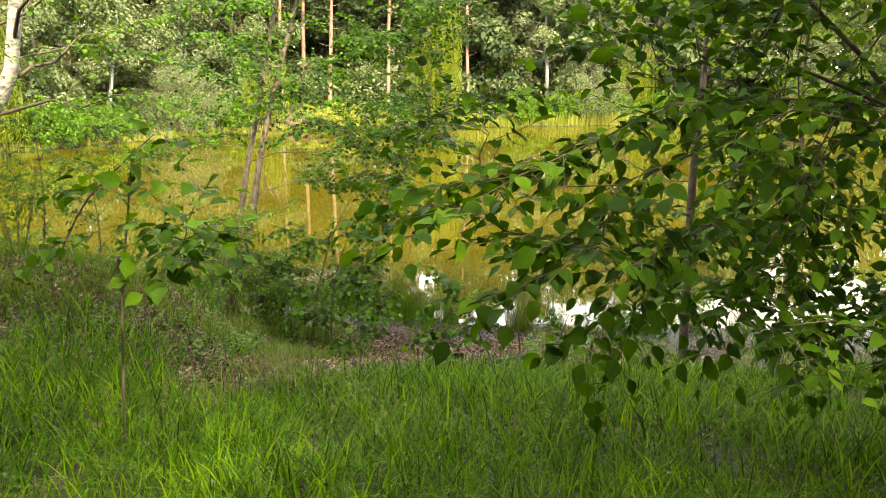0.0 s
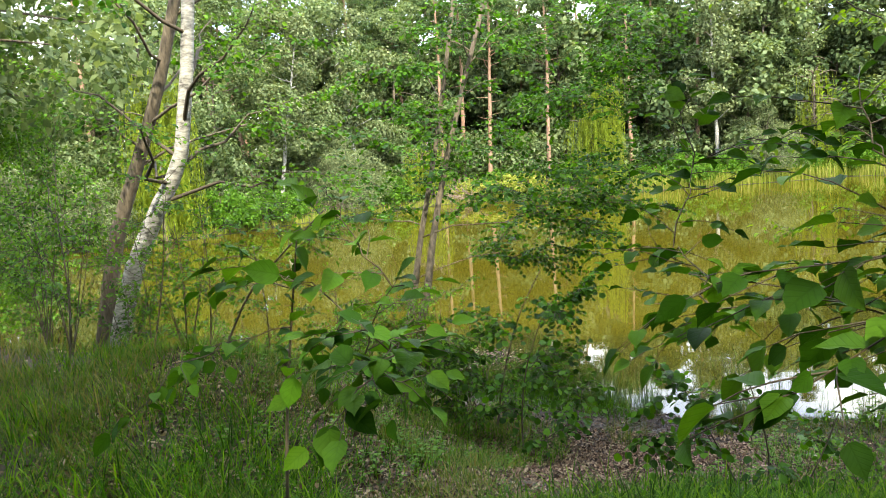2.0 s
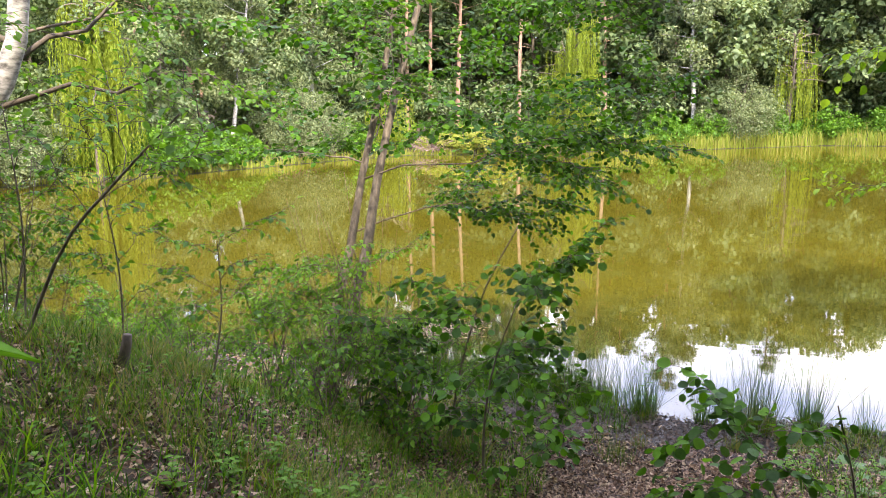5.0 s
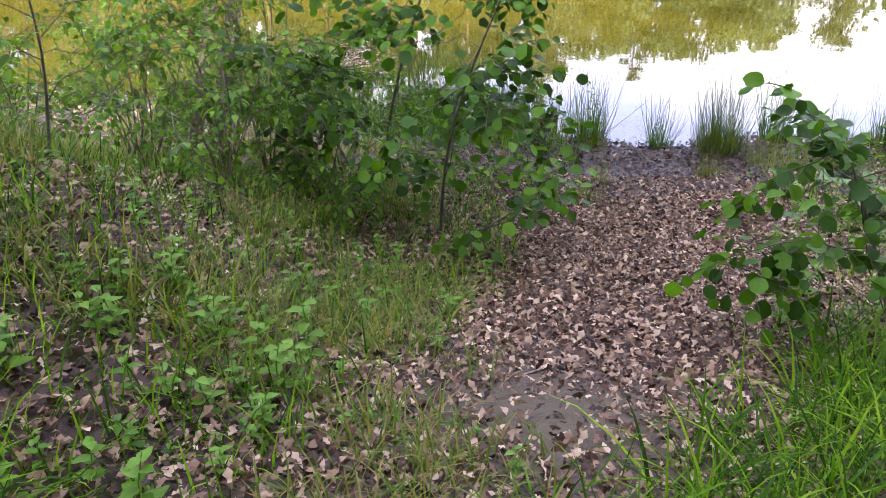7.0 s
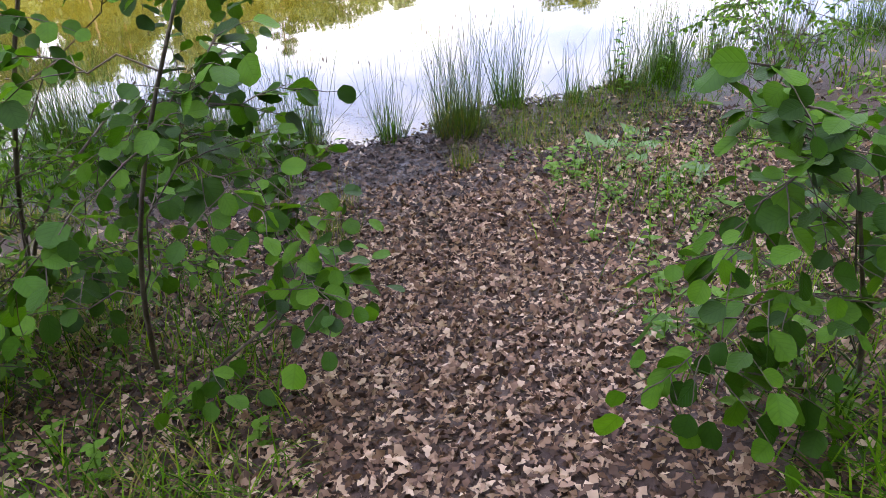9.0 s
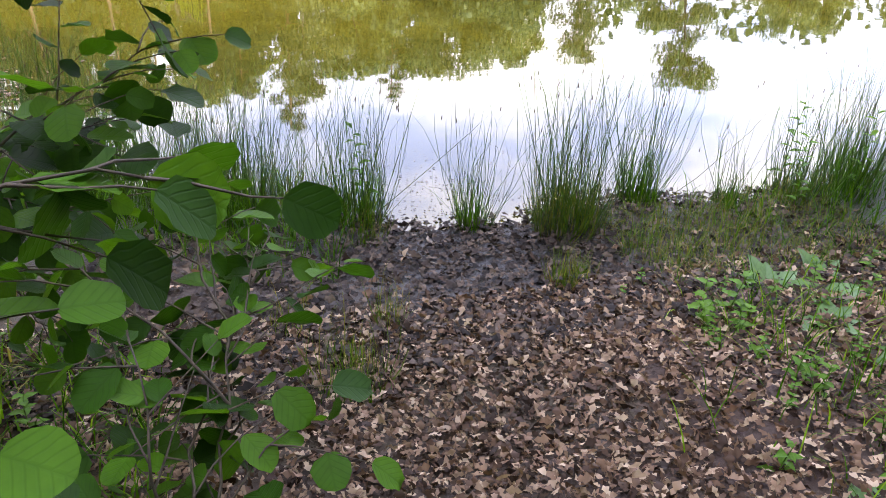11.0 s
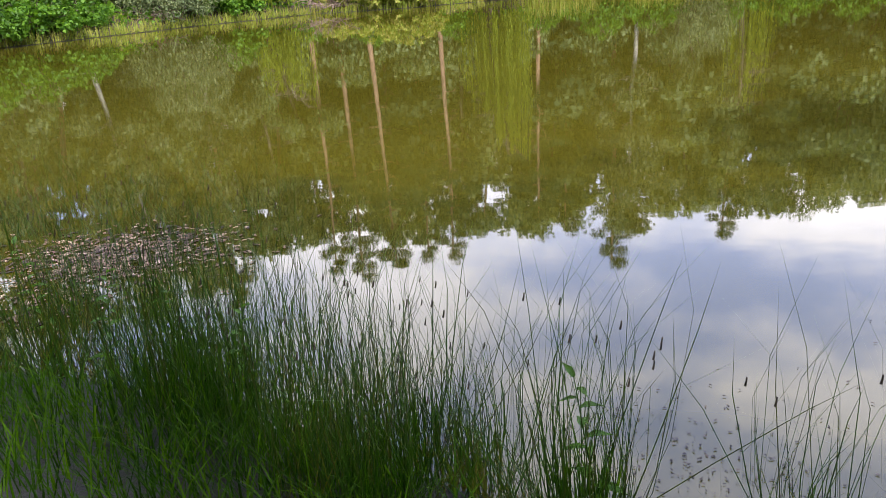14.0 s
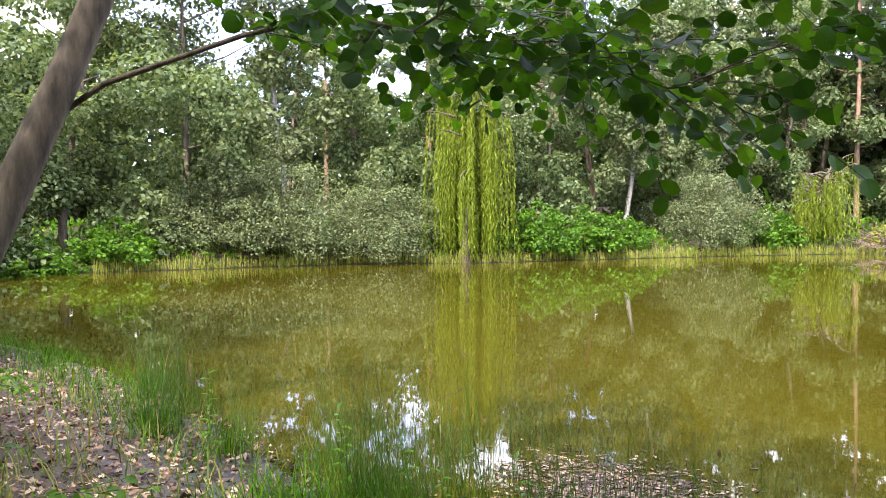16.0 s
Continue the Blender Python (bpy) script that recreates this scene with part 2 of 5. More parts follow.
M_PINEBARK = bark_material("pine bark", (0.13, 0.075, 0.05), (0.34, 0.21, 0.14), 8, 0.4, 0.8)
M_TWIG = bark_material("twig bark", (0.035, 0.028, 0.02), (0.1, 0.075, 0.05), 30, 0.5, 0.2)
M_STICK = bark_material("dead stick", (0.13, 0.1, 0.08), (0.34, 0.28, 0.22), 30, 0.4, 0.3)
M_BRUSH = bark_material("dead brushwood", (0.13, 0.09, 0.075), (0.3, 0.21, 0.18), 20, 0.4, 0.3)

# ---- building helpers ----
PLAN = 1.15   # metres to one unit of the plan sketch


def link_mesh(name, verts, loops, totals, mat, parent=None, label="", smooth=False):
    me = bpy.data.meshes.new(name)
    me.vertices.add(len(verts))
    me.vertices.foreach_set("co", np.asarray(verts, np.float32).ravel())
    me.loops.add(len(loops))
    me.loops.foreach_set("vertex_index", np.asarray(loops, np.int32))
    me.polygons.add(len(totals))
    me.polygons.foreach_set("loop_start", np.concatenate([[0], np.cumsum(totals)[:-1]]).astype(np.int32))
    if smooth:
        me.polygons.foreach_set("use_smooth", np.ones(len(totals), bool))
    me.update(calc_edges=True)
    me.materials.append(mat)
    ob = new(name, me)
    if parent is not None:
        ob.parent = parent
    return tagged(ob, label)


def thing(name, place, label, category, group="", kind=""):
    """An Empty at the base of a thing."""
    ob = new(name)
    ob.empty_display_size = 0.1
    ob.location = place
    return tagged(ob, label, category, group, kind)


def unit(v):
    return v / np.maximum(np.linalg.norm(v, axis=-1, keepdims=True), 1e-9)


# leaf outlines: (across, along, up) on a leaf 1 long and 1 wide
def leaf_outline(rows, fold, tip_drop):
    """A leaf from rows of (along, half width): folded along the midrib, its tip bent down."""
    v, f = [(0, 0, 0)], []
    for k, (a, w) in enumerate(rows):
        z = -tip_drop * a * a
        v += [(-w, a, fold * w + z), (0, a + 0.04 * (1 - a), z - 0.01), (w, a, fold * w + z)]
        b = 1 + 3 * k
        f += [(0, b + 1, b), (0, b + 2, b + 1)] if k == 0 else [(b - 3, b - 2, b + 1, b), (b - 2, b - 1, b + 2, b + 1)]
    return np.array(v), f


ROUND_LEAF = leaf_outline([(0.06, 0.22), (0.2, 0.4), (0.4, 0.5), (0.62, 0.5), (0.82, 0.4), (0.94, 0.24), (0.97, 0.08)], 0.18, 0.1)
OVAL_LEAF = leaf_outline([(0.05, 0.2), (0.18, 0.4), (0.36, 0.5), (0.56, 0.46), (0.76, 0.28), (0.9, 0.1), (1.02, 0.01)], 0.22, 0.18)
SMALL_LEAF = (np.array([(0, 0, 0), (-0.5, 0.45, 0.1), (0.5, 0.45, 0.1), (0, 1, -0.05)]), [(0, 2, 3, 1)])
LOBED_LEAF = (np.array([(0, 0, 0), (-0.3, 0.25, 0.08), (0.3, 0.25, 0.1), (-0.2, 0.42, 0.02), (0.2, 0.42, 0.02), (-0.5, 0.62, 0.2), (0.5, 0.62, 0.16), (0, 1, 0.08), (-0.24, 0.82, 0.1), (0.24, 0.82, 0.06)]),
              [(0, 2, 4, 3, 1), (3, 4, 6, 5), (5, 6, 9, 8), (8, 9, 7)])
BLADE = (np.array([(-0.5, 0, 0), (0.5, 0, 0), (-0.42, 0.4, 0.03), (0.42, 0.4, 0.03), (-0.28, 0.75, 0.17), (0.28, 0.75, 0.17), (0, 0.97, 0.4)]), [(0, 1, 3, 2), (2, 3, 5, 4), (4, 5, 6)])


def leaf_verts(at, along, up, length, width, shape):
    t, faces = shape
    along = unit(along)
    side = unit(np.cross(along, up))
    up = np.cross(side, along)
    n = len(at)
    length, width = np.broadcast_to(length, n)[:, None, None], np.broadcast_to(width, n)[:, None, None]
    v = at[:, None, :] + side[:, None, :] * t[None, :, 0:1] * width + along[:, None, :] * t[None, :, 1:2] * length + up[:, None, :] * t[None, :, 2:3] * length
    if len(t) > 12:   # broad leaves: uneven, slightly wavy edges
        v = v + np.random.default_rng(n).normal(0, 0.022, v.shape) * length * (np.abs(t[None, :, 0:1]) > 0.05)
    flat = np.concatenate([np.array(f) for f in faces])
    loops = (np.arange(n)[:, None] * len(t) + flat[None, :]).ravel()
    totals = np.tile([len(f) for f in faces], n)
    return v.reshape(-1, 3), loops, totals


def leaves(name, at, along, up, length, width, shape, mat, parent=None, label=""):
    broad = len(shape[0]) > 12
    ob = link_mesh(name, *leaf_verts(at, along, up, length, width, shape), mat, parent, label, broad)
    if broad:
        spread = np.tile(np.asarray(shape[0], np.float32), (len(at), 1))
        ob.data.attributes.new("blade", "FLOAT_VECTOR", "POINT").data.foreach_set("vector", spread.ravel())
    return ob


def tube_verts(lines, sides=6):
    """Tapered round limbs: each line is (points, radius at its foot, radius at its end)."""
    vs, loops, totals, base = [], [], [], 0
    for pts, r0, r1 in lines:
        pts = np.asarray(pts, float)
        n = len(pts)
        d = unit(np.gradient(pts, axis=0))
        ref = np.array([0.31, 0.17, 0.93]) if abs(d[0, 2]) < 0.9 else np.array([1.0, 0.2, 0])
        u = unit(np.cross(d, ref))
        w = np.cross(d, u)
        r = np.linspace(r0, r1, n)
        a = np.linspace(0, 2 * np.pi, sides, endpoint=False)
        ring = pts[:, None] + (u[:, None] * np.cos(a)[None, :, None] + w[:, None] * np.sin(a)[None, :, None]) * r[:, None, None]
        vs.append(ring.reshape(-1, 3))
        i, j = np.meshgrid(np.arange(n - 1), np.arange(sides), indexing="ij")
        k = (j + 1) % sides
        q = np.stack([i * sides + j, i * sides + k, (i + 1) * sides + k, (i + 1) * sides + j], -1).reshape(-1, 4) + base
        loops.append(q.ravel())
        totals.append(np.full(len(q), 4))
        loops.append(np.arange(sides) + base + (n - 1) * sides)
        totals.append([sides])
        base += n * sides
    return np.concatenate(vs), np.concatenate(loops), np.concatenate(totals)


def tubes(name, lines, mat, parent=None, label="", sides=6):
    return link_mesh(name, *tube_verts(lines, sides), mat, parent, label, True)


def grow(rng, foot, way, length, n=7, wander=0.12, rise=0.0):
    """A crooked line from foot; rise lifts (or droops) it on the way."""
    p, d = np.array(foot, float), unit(np.array(way, float))
    out_ = [p.copy()]
    for _ in range(n - 1):
        d = unit(d + rng.normal(0, wander, 3) + np.array([0, 0, rise / n]))
        p = p + d * length / (n - 1)
        out_.append(p.copy())
    return np.array(out_)


def along_line(pts, k):
    k = np.asarray(k, float) * (len(pts) - 1)
    i = np.clip(k.astype(int), 0, len(pts) - 2)
    f = (k - i)[:, None]
    return pts[i] * (1 - f) + pts[i + 1] * f, unit(pts[i + 1] - pts[i])


def twig_leaves(rng, lines, spacing, droop=0.35, start=0.15, fan=0.9, tumble=0.6):
    """Alternate leaves along twigs: places, ways and upper sides."""
    at, way, up = [], [], []
    for pts in lines:
        length = np.linalg.norm(np.diff(pts, axis=0), axis=1).sum()
        n = max(2, int(length * (1 - start) / spacing))
        k = np.clip(np.linspace(start, 1, n) + rng.normal(0, 0.01, n), 0, 1)
        p, d = along_line(pts, k)
        s = unit(np.cross(d, [0, 0, 1]) + rng.normal(0, 0.15, (n, 3)))
        sign = np.where(np.arange(n) % 2, 1, -1)[:, None]
        w = unit(d * (0.55 + 0.5 * (k[:, None] > 0.97)) + s * sign * fan * (k[:, None] < 0.97) + np.array([0, 0, -droop]) + rng.normal(0, 0.22, (n, 3)))
        at.append(p)
        way.append(w)
        up.append(np.array([0, 0, 1]) + rng.normal(0, tumble, (n, 3)))
    return np.concatenate(at), np.concatenate(way), np.concatenate(up)


def ground_at(x, y):
    return float(ground_height(np.array([x]), np.array([y]))[0])


def on_ground(px, py, sink=0.02):
    """A place on the ground, from plan units."""
    x, y = px * PLAN, py * PLAN
    return Vector((x, y, ground_at(x, y) - sink))

# ---- the lie of the land ----
# shoreline of the pond in plan units, anticlockwise, at z = 0
SHORE = [(-40, 17), (-22, 13.8), (-14, 13.4), (-9, 13.3), (-6.6, 12.9), (-4.8, 12.5), (-3.2, 12.0), (-1.8, 11.7), (-0.7, 11.2), (0.1, 10.75),
         (0.35, 10.5), (0.95, 10.42), (1.15, 10.55), (1.7, 10.5), (2.2, 10.35), (3.2, 10.5), (5, 10.4), (9, 10.0), (15, 11), (24, 15), (31, 26), (31, 40), (24, 51),
         (15, 52.5), (8, 49.5), (3.5, 48.3), (-1, 47.2), (-3.5, 45.4), (-8, 45.2), (-11.8, 40.5), (-15.6, 34.4), (-17.4, 31.2),
         (-20.4, 29.2), (-22.2, 25.5), (-24, 21)]
SHORE_P = np.array(SHORE, float) * PLAN


def shore_distance(x, y):
    """Metres from the shoreline, above 0 on land."""
    x, y = np.asarray(x, float), np.asarray(y, float)
    a, b = SHORE_P, np.roll(SHORE_P, -1, axis=0)
    best = np.full(x.shape, 1e9)
    inside = np.zeros(x.shape, bool)
    for (ax, ay), (bx, by) in zip(a, b):
        ex, ey = bx - ax, by - ay
        k = np.clip(((x - ax) * ex + (y - ay) * ey) / (ex * ex + ey * ey), 0, 1)
        best = np.minimum(best, np.hypot(x - ax - k * ex, y - ay - k * ey))
        cross = (ay > y) != (by > y)
        with np.errstate(divide="ignore", invalid="ignore"):
            inside ^= cross & (x < ex * (y - ay) / (ey if ey else 1e-9) + ax)
    return np.where(inside, -best, best)


def step(x, a, b):
    k = np.clip((x - a) / (b - a), 0, 1)
    return k * k * (3 - 2 * k)


def ground_height(x, y):
    x, y = np.asarray(x, float), np.asarray(y, float)
    d = shore_distance(x, y) / PLAN
    x, y = x / PLAN, y / PLAN
    near = np.interp(d, [-6, -2, -0.6, 0, 0.5, 1.1, 2, 3.15, 3.8, 4.45, 5.2, 5.9, 7, 8.5, 10.5, 13, 30],
                     [-1.4, -0.5, -0.12, 0, 0.03, 0.12, 0.29, 0.58, 0.8, 1.04, 1.22, 1.33, 1.5, 1.76, 2.1, 2.35, 3])
    far = np.interp(d, [-6, -2, 0, 0.3, 1.5, 6, 14, 40, 200], [-1.4, -0.5, 0, 0.12, 0.45, 1.3, 2.0, 3.0, 4.0])
    h = near + (far - near) * step(y, 14, 20)
    h = h + (0.42 * step(-x, 1.5, 2.6) + 0.2 * step(-x, 2.2, 3.4)) * np.exp(-((y - 6.7) / 1.7) ** 2) * (x > -9)
    rough = 0.035 * np.sin(1.9 * x + 0.7 * y) * np.sin(2.3 * y - 0.4 * x) + 0.015 * np.sin(5.1 * x + 1.3) * np.sin(4.7 * y + 0.5)
    return (h + rough * step(d, 0.3, 1.5)) * PLAN


def sheet(name, xs, ys, height, mat, label, category):
    gx, gy = np.meshgrid(xs, ys, indexing="ij")
    z = height(gx.ravel(), gy.ravel())
    v = np.stack([gx.ravel(), gy.ravel(), z], -1)
    n, m_ = len(xs), len(ys)
    i, j = np.meshgrid(np.arange(n - 1), np.arange(m_ - 1), indexing="ij")
    q = np.stack([i * m_ + j, (i + 1) * m_ + j, (i + 1) * m_ + j + 1, i * m_ + j + 1], -1).reshape(-1, 4)
    ob = link_mesh(name, v, q.ravel(), np.full(len(q), 4), mat, smooth=True)
    return tagged(ob, label, category, kind="structure")


def spaced(parts):
    return np.unique(np.concatenate([np.arange(a, b, s) for a, b, s in parts]).round(3))


sheet("ground", spaced([(-900, -120, 60), (-120, -40, 5), (-40, -10, 1), (-10, 8, 0.09), (8, 40, 1), (40, 120, 5), (120, 901, 60)]),
      spaced([(-900, -120, 60), (-120, -20, 5), (-20, -1, 1), (-1, 16, 0.09), (16, 64, 0.8), (64, 140, 5), (140, 901, 60)]),
      ground_height, M_SOIL, "brown woodland soil sloping down to dark mud at the pond", "ground")
sheet("water", spaced([(-50, 51, 4)]), spaced([(8, 73, 4)]), lambda x, y: np.zeros_like(x), M_WATER, "still olive-green pond water mirroring trees and cloudy sky", "pond")

# ---- trees across the water and round the pond ----
def clump_leaves(rng, centres, radii, count, size, flat=0.75):
    """Leaves scattered over many overlapping clumps, so that the outline stays ragged."""
    centres, radii = np.asarray(centres, float), np.asarray(radii, float)
    share = radii ** 2 / (radii ** 2).sum()
    pick = rng.choice(len(centres), count, p=share)
    d = unit(rng.normal(0, 1, (count, 3)))
    r = radii[pick] * rng.uniform(0.35, 1.12, count) ** 0.6
    at = centres[pick] + d * r[:, None] * np.array([1, 1, flat])
    up = unit(d * 0.7 + np.array([0, 0, 0.55]) + rng.normal(0, 0.5, (count, 3)))
    way = unit(np.cross(up, rng.normal(0, 1, (count, 3))) + np.array([0, 0, -0.25]))
    length = size * rng.uniform(0.6, 1.3, count)
    return at, way, up, length, length * rng.uniform(0.55, 0.8, count)


def crown_tree(name, seed, height, spread, low, count, leaf, leaf_mat, bark_mat, label, category="tree", clumps=26, lean=0.0, trunk_r=0.16):
    """A broad-leaved tree: trunk, limbs, and a crown of leaf clumps at the limbs' ends."""
    rng = np.random.default_rng(seed)
    root = thing(name, (0, 0, 0), label, category)
    trunk = grow(rng, (0, 0, -0.3), (lean, 0, 1), height * 0.92, 9, 0.05, 0.4)
    tubes("trunk", [(trunk, trunk_r, trunk_r * 0.2)], bark_mat, root, sides=7)
    centres, radii, limbs = [], [], []
    for k in range(clumps):
        f = low + (1 - low) * (k + rng.random()) / clumps
        p, _ = along_line(trunk, [min(f, 0.99)])
        a = k * 2.4 + rng.normal(0, 0.4)
        reach = spread * (0.35 + 0.75 * math.sin(math.pi * min(1, 0.18 + 0.82 * (f - low) / (1 - low)))) * rng.uniform(0.45, 1.05)
        limb = grow(rng, p[0], (math.cos(a), math.sin(a), 0.45), reach, 5, 0.15, -0.3)
        limbs.append((limb, trunk_r * 0.28, 0.012))
        for q, s in ((limb[-1], 1.0), (limb[2], 0.7)):
            centres.append(q + rng.normal(0, 0.15 * spread, 3))
            radii.append(spread * rng.uniform(0.24, 0.46) * s)
    centres.append(trunk[-1])
    radii.append(spread * 0.25)
    tagged(tubes("branchwork", limbs, bark_mat, root, sides=4), kind="stuff")
    leaves("crown", *clump_leaves(rng, centres, radii, count, leaf), SMALL_LEAF, leaf_mat, root)
    return root


def pine_tree(name, seed, height, lean, label):
    rng = np.random.default_rng(seed)
    root = thing(name, (0, 0, 0), label, "pine tree")
    trunk = grow(rng, (0, 0, -0.3), (lean, 0, 1), height, 9, 0.02, 0.0)
    tubes("trunk", [(trunk, 0.17, 0.05)], M_PINEBARK, root, sides=8)
    limbs, centres, radii = [], [], []
    for k in range(34):
        f = 0.3 + 0.68 * k / 33
        p, _ = along_line(trunk, [f])
        a = k * 2.4 + rng.normal(0, 0.5)
        bare = f < 0.52
        reach = rng.uniform(0.5, 1.1) if bare else (1.0 - f) * 4.2 * rng.uniform(0.7, 1.1) + 0.5
        limb = grow(rng, p[0], (math.cos(a), math.sin(a), 0.05 if bare else 0.25), reach, 4, 0.12, 0.1)
        limbs.append((limb, 0.03, 0.008))
        if not bare:
            for q, s in ((limb[-1], 1), (limb[2], 0.8)):
                centres.append(q + np.array([0, 0, 0.1]))
                radii.append(rng.uniform(0.35, 0.65) * s)
    tagged(tubes("branchwork", limbs, M_PINEBARK, root, sides=4), kind="stuff")
    at, way, up, ln, wd = clump_leaves(rng, centres, radii, 7000, 0.26, 0.55)
    leaves("crown", at, way, up, ln, wd * 0.3, SMALL_LEAF, M_PINE, root)
    return root


def weeping_willow(name, seed, height, spread, strands, label, low=0.25):
    """A willow whose thin yellow-green shoots hang as a curtain."""
    rng = np.random.default_rng(seed)
    root = thing(name, (0, 0, 0), label, "willow tree")
    trunk = grow(rng, (0, 0, -0.3), (0.05, 0, 1), height * 0.8, 7, 0.08, 0.2)
    tubes("trunk", [(trunk, 0.24, 0.07)], M_BARK, root, sides=8)
    limbs, shoots = [], []
    for k in range(44):
        p, _ = along_line(trunk, [rng.uniform(0.45, 1)])
        a = rng.uniform(0, 2 * math.pi)
        limb = grow(rng, p[0], (math.cos(a), math.sin(a), 0.9), spread * rng.uniform(0.25, 1.3), 7, 0.16, -1.1)
        limbs.append((limb, 0.06, 0.012))
        for j in range(strands // 44):
            q, _ = along_line(limb, [rng.uniform(0.35, 1)])
            end = low + abs(rng.normal(0, 0.22)) * height * rng.choice([0.2, 1.0])
            drop = max(0.6, q[0][2] - end)
            line = np.array([q[0] + np.array([math.cos(a), math.sin(a), 0]) * 0.25 * math.sin(1.5 * s) + np.array([0, 0, -drop * s]) + rng.normal(0, 0.04, 3) for s in np.linspace(0, 1, 6)])
            shoots.append(line)
    tagged(tubes("branchwork", limbs, M_BARK, root, sides=5), kind="stuff")
    tagged(tubes("hanging_curtain", [(s, 0.008, 0.004) for s in shoots], M_WILLOW, root, sides=3), kind="stuff")
    at, way, up = twig_leaves(rng, shoots, 0.1, 1.0, 0.02, 0.7)
    n = len(at)
    leaves("foliage", at, way, up, rng.uniform(0.13, 0.24, n), rng.uniform(0.03, 0.05, n), SMALL_LEAF, M_WILLOW, root)
    return root


def bush(name, seed, width, height, count, leaf, mat, label, category="bush"):
    rng = np.random.default_rng(seed)
    root = thing(name, (0, 0, 0), label, category)
    centres, radii, stems = [], [], []
    for k in range(26):
        a = k * 2.4
        reach = width * 0.5 * math.sqrt((k + 0.5) / 26)
        top = height * (1 - 0.55 * (reach / (width * 0.5)) ** 2) * rng.uniform(0.6, 1.0)
        q = np.array([math.cos(a) * reach, math.sin(a) * reach, top])
        for s in (1.0, 0.62, 0.3):
            centres.append(q * np.array([1, 1, s]) + rng.normal(0, 0.12, 3))
            radii.append(min(width, height) * rng.uniform(0.09, 0.2))
        stems.append((np.array([[0.15 * math.cos(a), 0.15 * math.sin(a), -0.1], q * 0.55 + np.array([0, 0, 0.2]), q]), 0.035, 0.008))
    tagged(tubes("branchwork", stems, M_BARK, root, sides=4), kind="stuff")
    leaves("foliage", *clump_leaves(rng, centres, radii, count, leaf), SMALL_LEAF, mat, root)
    return root


def put(model, px, py, scale=1.0, turn=0.0, stretch_z=1.0):
    """A copy of a model on the ground at a place of the plan."""
    p = on_ground(px, py)
    return copy_thing(model, Matrix.Translation(p) @ pose(0, 0, 0, 0, 0, turn) @ Matrix.Diagonal((scale, scale, scale * stretch_z, 1)))


